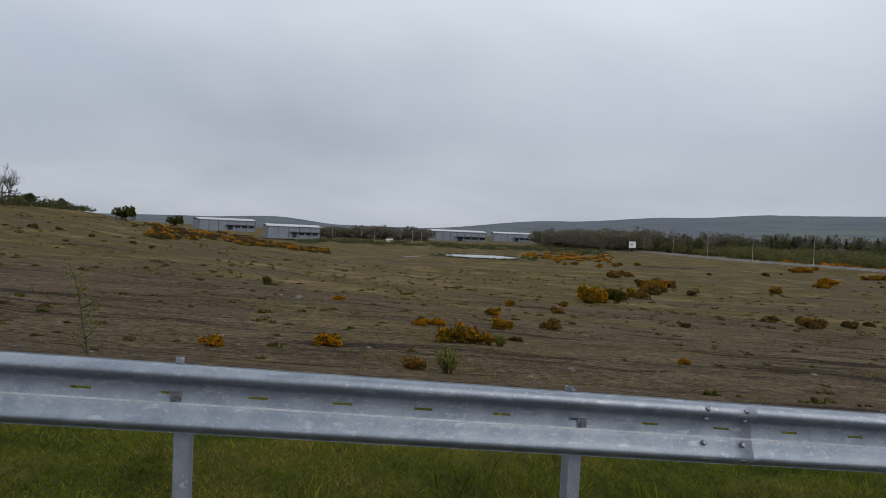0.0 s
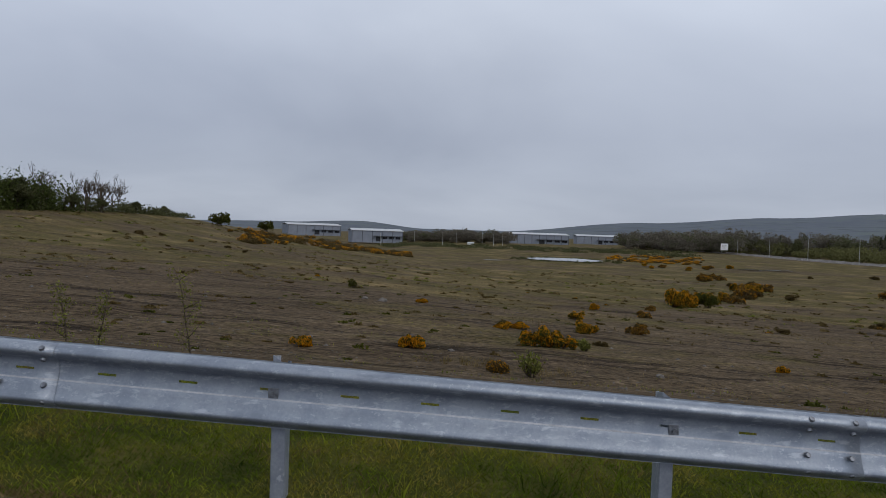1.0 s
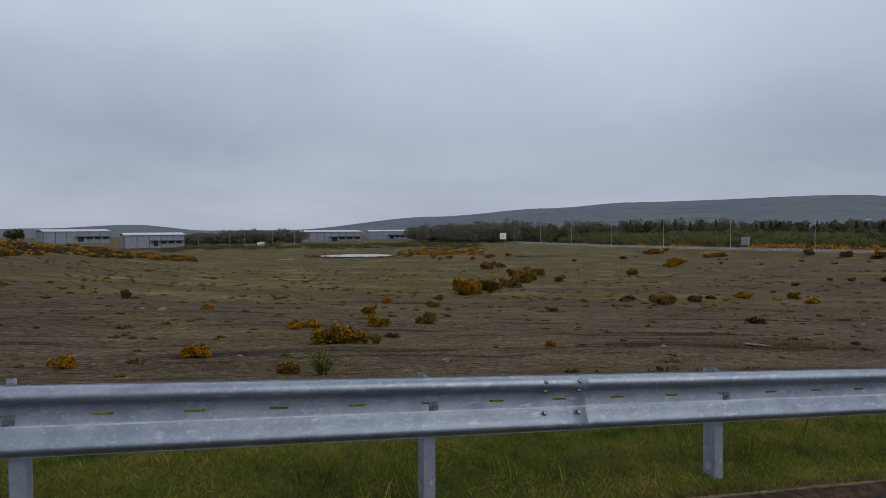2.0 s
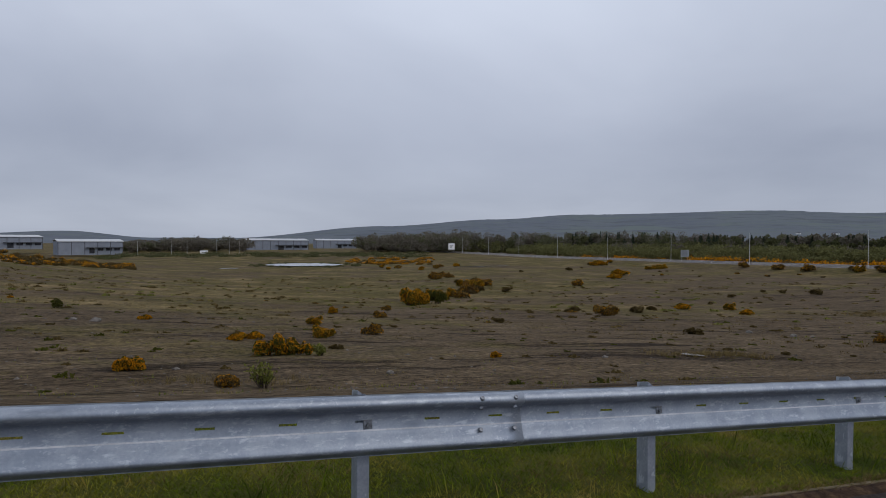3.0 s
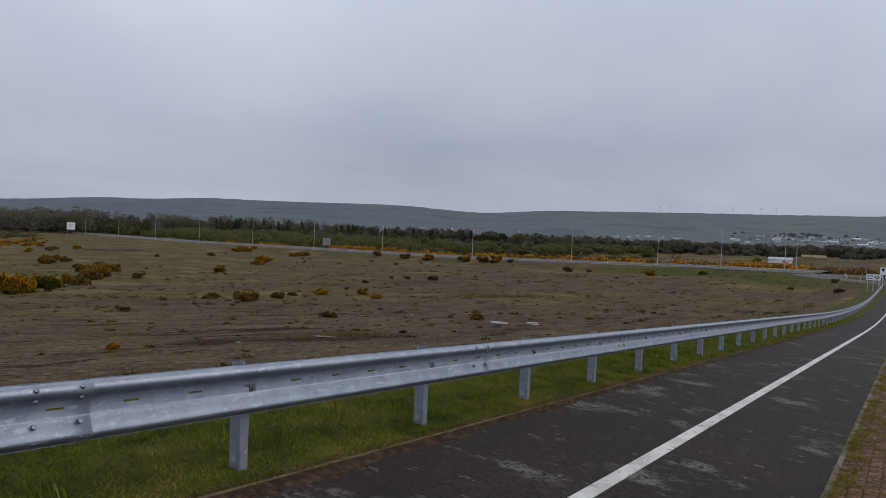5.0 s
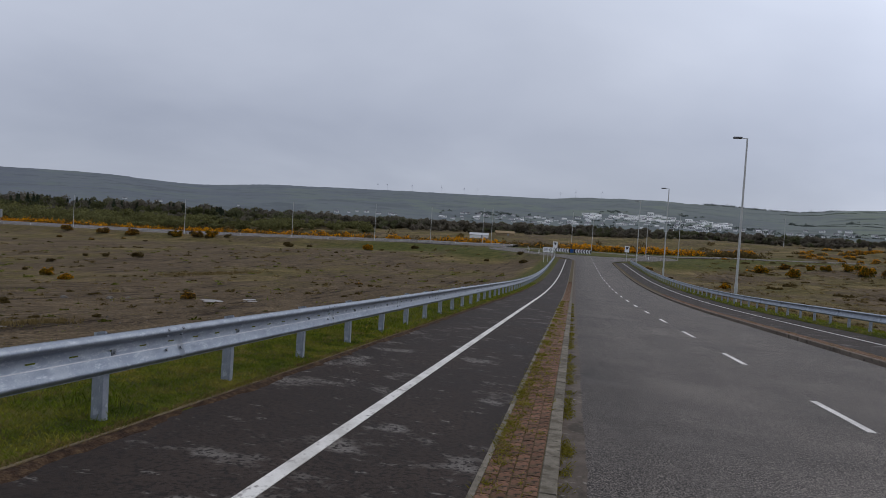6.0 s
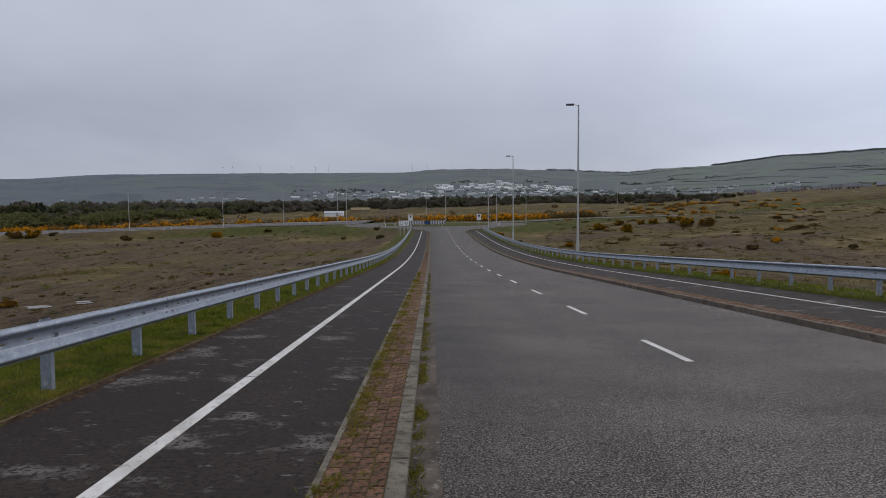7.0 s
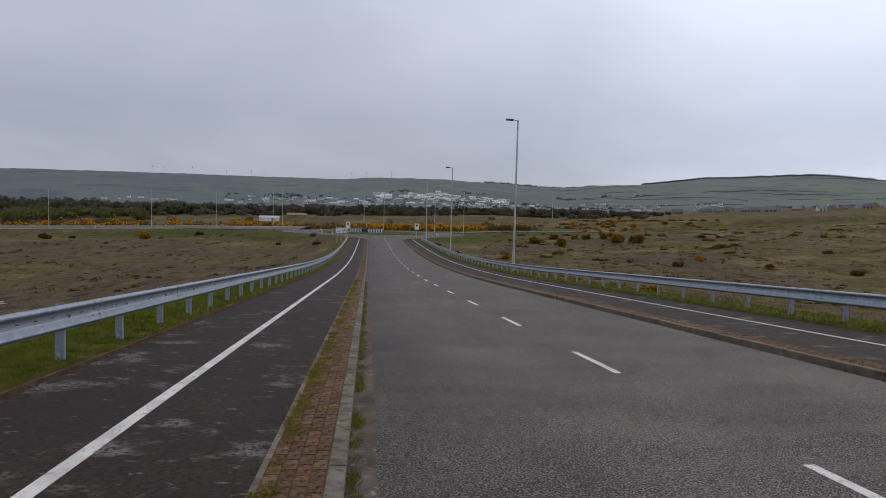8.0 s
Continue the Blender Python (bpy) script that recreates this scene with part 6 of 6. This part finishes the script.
small_sign(-4.6, 150.0, LEVEL + 0.05, "small white sign with a dark triangle at the roundabout")
small_sign(11.2, 150.0, LEVEL + 0.05, "small white sign with a dark triangle at the roundabout")


# fence posts by the pond and along the main road
def make_post(x, y, z, h, label):
    p = tagged(new("marker_post"), label, "post", "marker posts")
    bm = bmesh.new(); tube(bm, (0, 0, -0.3), (0, 0, h), 0.07, 0.06, 8); part("shaft", bm, M_SIGN_WHITE, p)
    bm = bmesh.new(); tube(bm, (0, 0, h * 0.8), (0, 0, h * 0.92), 0.075, 0.075, 8); part("band", bm, M_SIGN_BLACK, p)
    p.matrix_world = pose(x, y, z)
    return p


_post = make_post(-14, 196, ground_z(-14, 196), 1.1, "white marker post beside the main road")
for x, y in ((-40, 216), (-86, 216.5), (-120, 216.5), (-165, 216.5), (-210, 216.5), (18, 170), (-12, 172), (-9, 165)):
    copy_thing(_post, pose(x, y, ground_z(x, y)))
_mast = tagged(new("fence_post"), "thin pale post by the industrial estate", "post", "estate posts")
bm = bmesh.new(); tube(bm, (0, 0, -0.5), (0, 0, 9.0), 0.11, 0.07, 6); part("shaft", bm, M_POLE, _mast)
bm = bmesh.new(); box(bm, -0.4, -0.12, 8.9, 0.4, 0.12, 9.1); part("cap", bm, M_POLE, _mast)
x, y = polar(-95.0, 470); _mast.matrix_world = pose(x, y, ground_z(x, y))
for b, r in ((-92.0, 480), (-89.5, 480), (-88.3, 470), (-86.0, 480), (-85, 500), (-84.2, 490), (-72.0, 600), (-71.0, 640), (-70.3, 660)):
    x, y = polar(b, r)
    copy_thing(_mast, pose(x, y, ground_z(x, y) if r < 480 else -9.8))


# ---- houses ----
def make_house(material, roof, w, d, h, label, group):
    house = tagged(new("house"), label, "house", group)
    bm = bmesh.new(); box(bm, -w / 2, -d / 2, -2.5, w / 2, d / 2, h)
    for x in (-w / 2, w / 2):
        vs = [bm.verts.new(p) for p in ((x, -d / 2, h), (x, d / 2, h), (x, 0, h + d * 0.36))]
        bm.faces.new(vs)
    part("wall", bm, material, house)
    bm = bmesh.new()
    for s in (-1, 1):
        vs = [bm.verts.new(p) for p in ((-w / 2 - 0.3, s * (d / 2 + 0.4), h - 0.25), (w / 2 + 0.3, s * (d / 2 + 0.4), h - 0.25), (w / 2 + 0.3, 0, h + d * 0.36 + 0.1), (-w / 2 - 0.3, 0, h + d * 0.36 + 0.1))]
        bm.faces.new(vs)
    r = part("roof", bm, roof, house)
    sol = r.modifiers.new("thick", "SOLIDIFY"); sol.thickness = 0.18
    bm = bmesh.new(); box(bm, w * 0.3, -0.45, h + d * 0.2, w * 0.3 + 0.8, 0.45, h + d * 0.36 + 1.1); part("chimney", bm, material, r)
    for i in range(3):
        for z in (0.9, h * 0.58):
            x = -w * 0.36 + w * 0.29 * i
            bm = bmesh.new(); box(bm, x, -d / 2 - 0.04, z, x + w * 0.13, -d / 2 + 0.02, z + 1.25); part("window", bm, M_GLASS_DARK, house)
    return house


_white = make_house(M_RENDER, M_SLATE, 11, 8, 5.2, "white rendered house on the far hillside", "hillside houses")
_pale = make_house(M_RENDER, M_PALE_TILE, 17, 8, 4.2, "pale rendered terrace with a light roof on the hillside", "hillside terraces")
_hr = random.Random(8)
first = True
for i in range(262):
    u = _hr.random()
    if u < 0.42:
        b, r, ob = _hr.uniform(0.6, 12.5), _hr.uniform(1715, 1870), _pale if _hr.random() < 0.75 else _white
    elif u < 0.80:
        b, r, ob = _hr.uniform(-12, 15), _hr.uniform(1560, 1730), _white if _hr.random() < 0.7 else _pale
    elif u < 0.94:
        b, r, ob = _hr.uniform(13, 30), _hr.uniform(1600, 1760), _white
    else:
        b, r, ob = _hr.uniform(-38, -12), _hr.uniform(1520, 1620), _white
    x, y = polar(b, r)
    m = pose(x, y, hill_z(r, b) + 0.6, 0, 0, -b + _hr.choice((-18, -8, 0, 0, 6, 14)))
    ob = copy_thing(ob, m)
    k = _hr.uniform(0.42, 0.62)
    ob.scale = (k * _hr.uniform(1.1, 2.4), k, k)
for ob, b, r in ((_white, 4.0, 1760), (_pale, 6.0, 1900)):
    x, y = polar(b, r)
    ob.matrix_world = pose(x, y, hill_z(r, b) + 0.6, 0, 0, -b)
_brick = make_house(M_HOUSE, M_SLATE, 10.5, 7.5, 4.8, "brown brick house on the rise across the field", "houses on the rise")
_cream = make_house(M_RENDER, M_SLATE, 9.5, 7.5, 4.8, "cream rendered house on the rise across the field", "houses on the rise")
x, y = polar(36.9, 470); _cream.matrix_world = pose(x, y, ground_z(x, y) - 2.2, 0, 0, -20)
x, y = polar(33.4, 470); _brick.matrix_world = pose(x, y, ground_z(x, y) - 2.2, 0, 0, -40)
b = 26.4
while b < 42.5:
    r = 500 + 40 * math.sin(b * 2.3)
    x, y = polar(b, r)
    ob = copy_thing(_cream if _hr.random() < 0.22 else _brick, pose(x, y, ground_z(*polar(b, min(r, 475))) - 1.6, 0, 0, -b + _hr.choice((0, 0, 15, 80, -30))))
    k = _hr.uniform(0.58, 0.74)
    ob.scale = (k, k, k)
    b += _hr.choice((0.55, 0.6, 0.7, 1.1))
for ob in (_cream, _brick):
    ob.scale = (0.75, 0.75, 0.75)


# ---- turbines on the skyline ----
M_TURBINE = mat("turbine_white", [(0.46, 0.48, 0.52), (0.52, 0.54, 0.58)], 0.2, 0.6, bump=0)


def make_turbine():
    t = tagged(new("wind_turbine"), "slim pale wind turbine on the far ridge", "wind turbine", "turbines")
    bm = bmesh.new(); tube(bm, (0, 0, -3), (0, 0, 26), 0.5, 0.3, 8); part("tower", bm, M_TURBINE, t)
    bm = bmesh.new(); box(bm, -0.8, -2.5, 25.4, 0.8, 1.6, 27.2, 0.2); part("nacelle", bm, M_TURBINE, t)
    for i in range(3):
        a = radians(90 + 120 * i)
        bm = bmesh.new(); tube(bm, (0, -2.9, 26.3), (12 * math.cos(a), -2.9, 26.3 + 12 * math.sin(a)), 0.4, 0.12, 5); part("blade", bm, M_TURBINE, t)
    return t


_tur = make_turbine()
x, y = polar(-8.9, 2990); _tur.matrix_world = pose(x, y, hill_z(2990, -8.9), 0, 0, 10)
for b in (-17.6, -16.8, -14.6, -12.0, -10.0, -1.6, -0.3, 1.9):
    x, y = polar(b, 2990)
    copy_thing(_tur, pose(x, y, hill_z(2990, b), 0, 0, b * 3))


# ---- bricks, last ----
def brick_strip(x0, x1, cols, y0, y_parts, y1, h, parent_label):
    """Clay pavers in running bond: single ones near by, the rest in one piece."""
    top = tagged(new("brick_paving"), parent_label, "paving", kind="structure")
    w = (x1 - x0) / cols
    L = 0.212
    drop = math.atan(SLOPE)
    verts = [(-w / 2 + 0.003, -0.1015, -0.05), (w / 2 - 0.003, -0.1015, -0.05), (w / 2 - 0.003, 0.1015, -0.05), (-w / 2 + 0.003, 0.1015, -0.05)]
    verts += [(x, y, -0.006) for x, y, _ in verts[:4]] + [(x * 0.94, y * 0.97, 0) for x, y, _ in verts[:4]]
    faces = [(0, 1, 5, 4), (1, 2, 6, 5), (2, 3, 7, 6), (3, 0, 4, 7), (4, 5, 9, 8), (5, 6, 10, 9), (6, 7, 11, 10), (7, 4, 8, 11), (8, 9, 10, 11)]
    me = bpy.data.meshes.new("brick")
    me.from_pydata(verts, [], faces)
    me.materials.append(M_BRICK)
    rng = random.Random(int(abs(x0) * 100))
    rest_v, rest_f = [], []
    y = y0
    row = 0
    while y < y1:
        for c in range(cols):
            cx, cy = x0 + (c + 0.5) * w, y + (L / 2 if c % 2 else 0)
            m = pose(cx, cy, plane(cx, cy) + h + rng.uniform(-0.0025, 0.0025), math.degrees(-drop) + rng.uniform(-0.7, 0.7), rng.uniform(-0.9, 0.9), rng.uniform(-0.8, 0.8))
            if y < y_parts:
                ob = new("brick", me)
                ob.parent = top
                ob.matrix_basis = m
            else:
                k = len(rest_v)
                rest_v += [tuple(m @ Vector(v)) for v in verts]
                rest_f += [tuple(k + i for i in f) for f in faces]
        y += L
    ob = from_arrays("far_bricks", rest_v, rest_f, M_BRICK_FAR, top)
    tagged(ob, kind="stuff")
    return top


M_BRICK_FAR = mat("clay_paver_far", [(0.10, 0.058, 0.036), (0.18, 0.105, 0.066)], 12.0, 0.88, fine=110, island=0.28, bump=0.4, bump_dist=0.004, patches=[((0.07, 0.06, 0.035), 4.0, 0.56, 0.7, (1, 1, 1), 5.0)])
brick_strip(-0.53, -0.128, 4, -1.5, 13.5, 70, 0.098, "worn red clay pavers in a strip behind the kerb")
brick_strip(7.55, 7.95, 4, 4.0, 14.0, 60, 0.103, "worn brown clay pavers behind the far kerb")
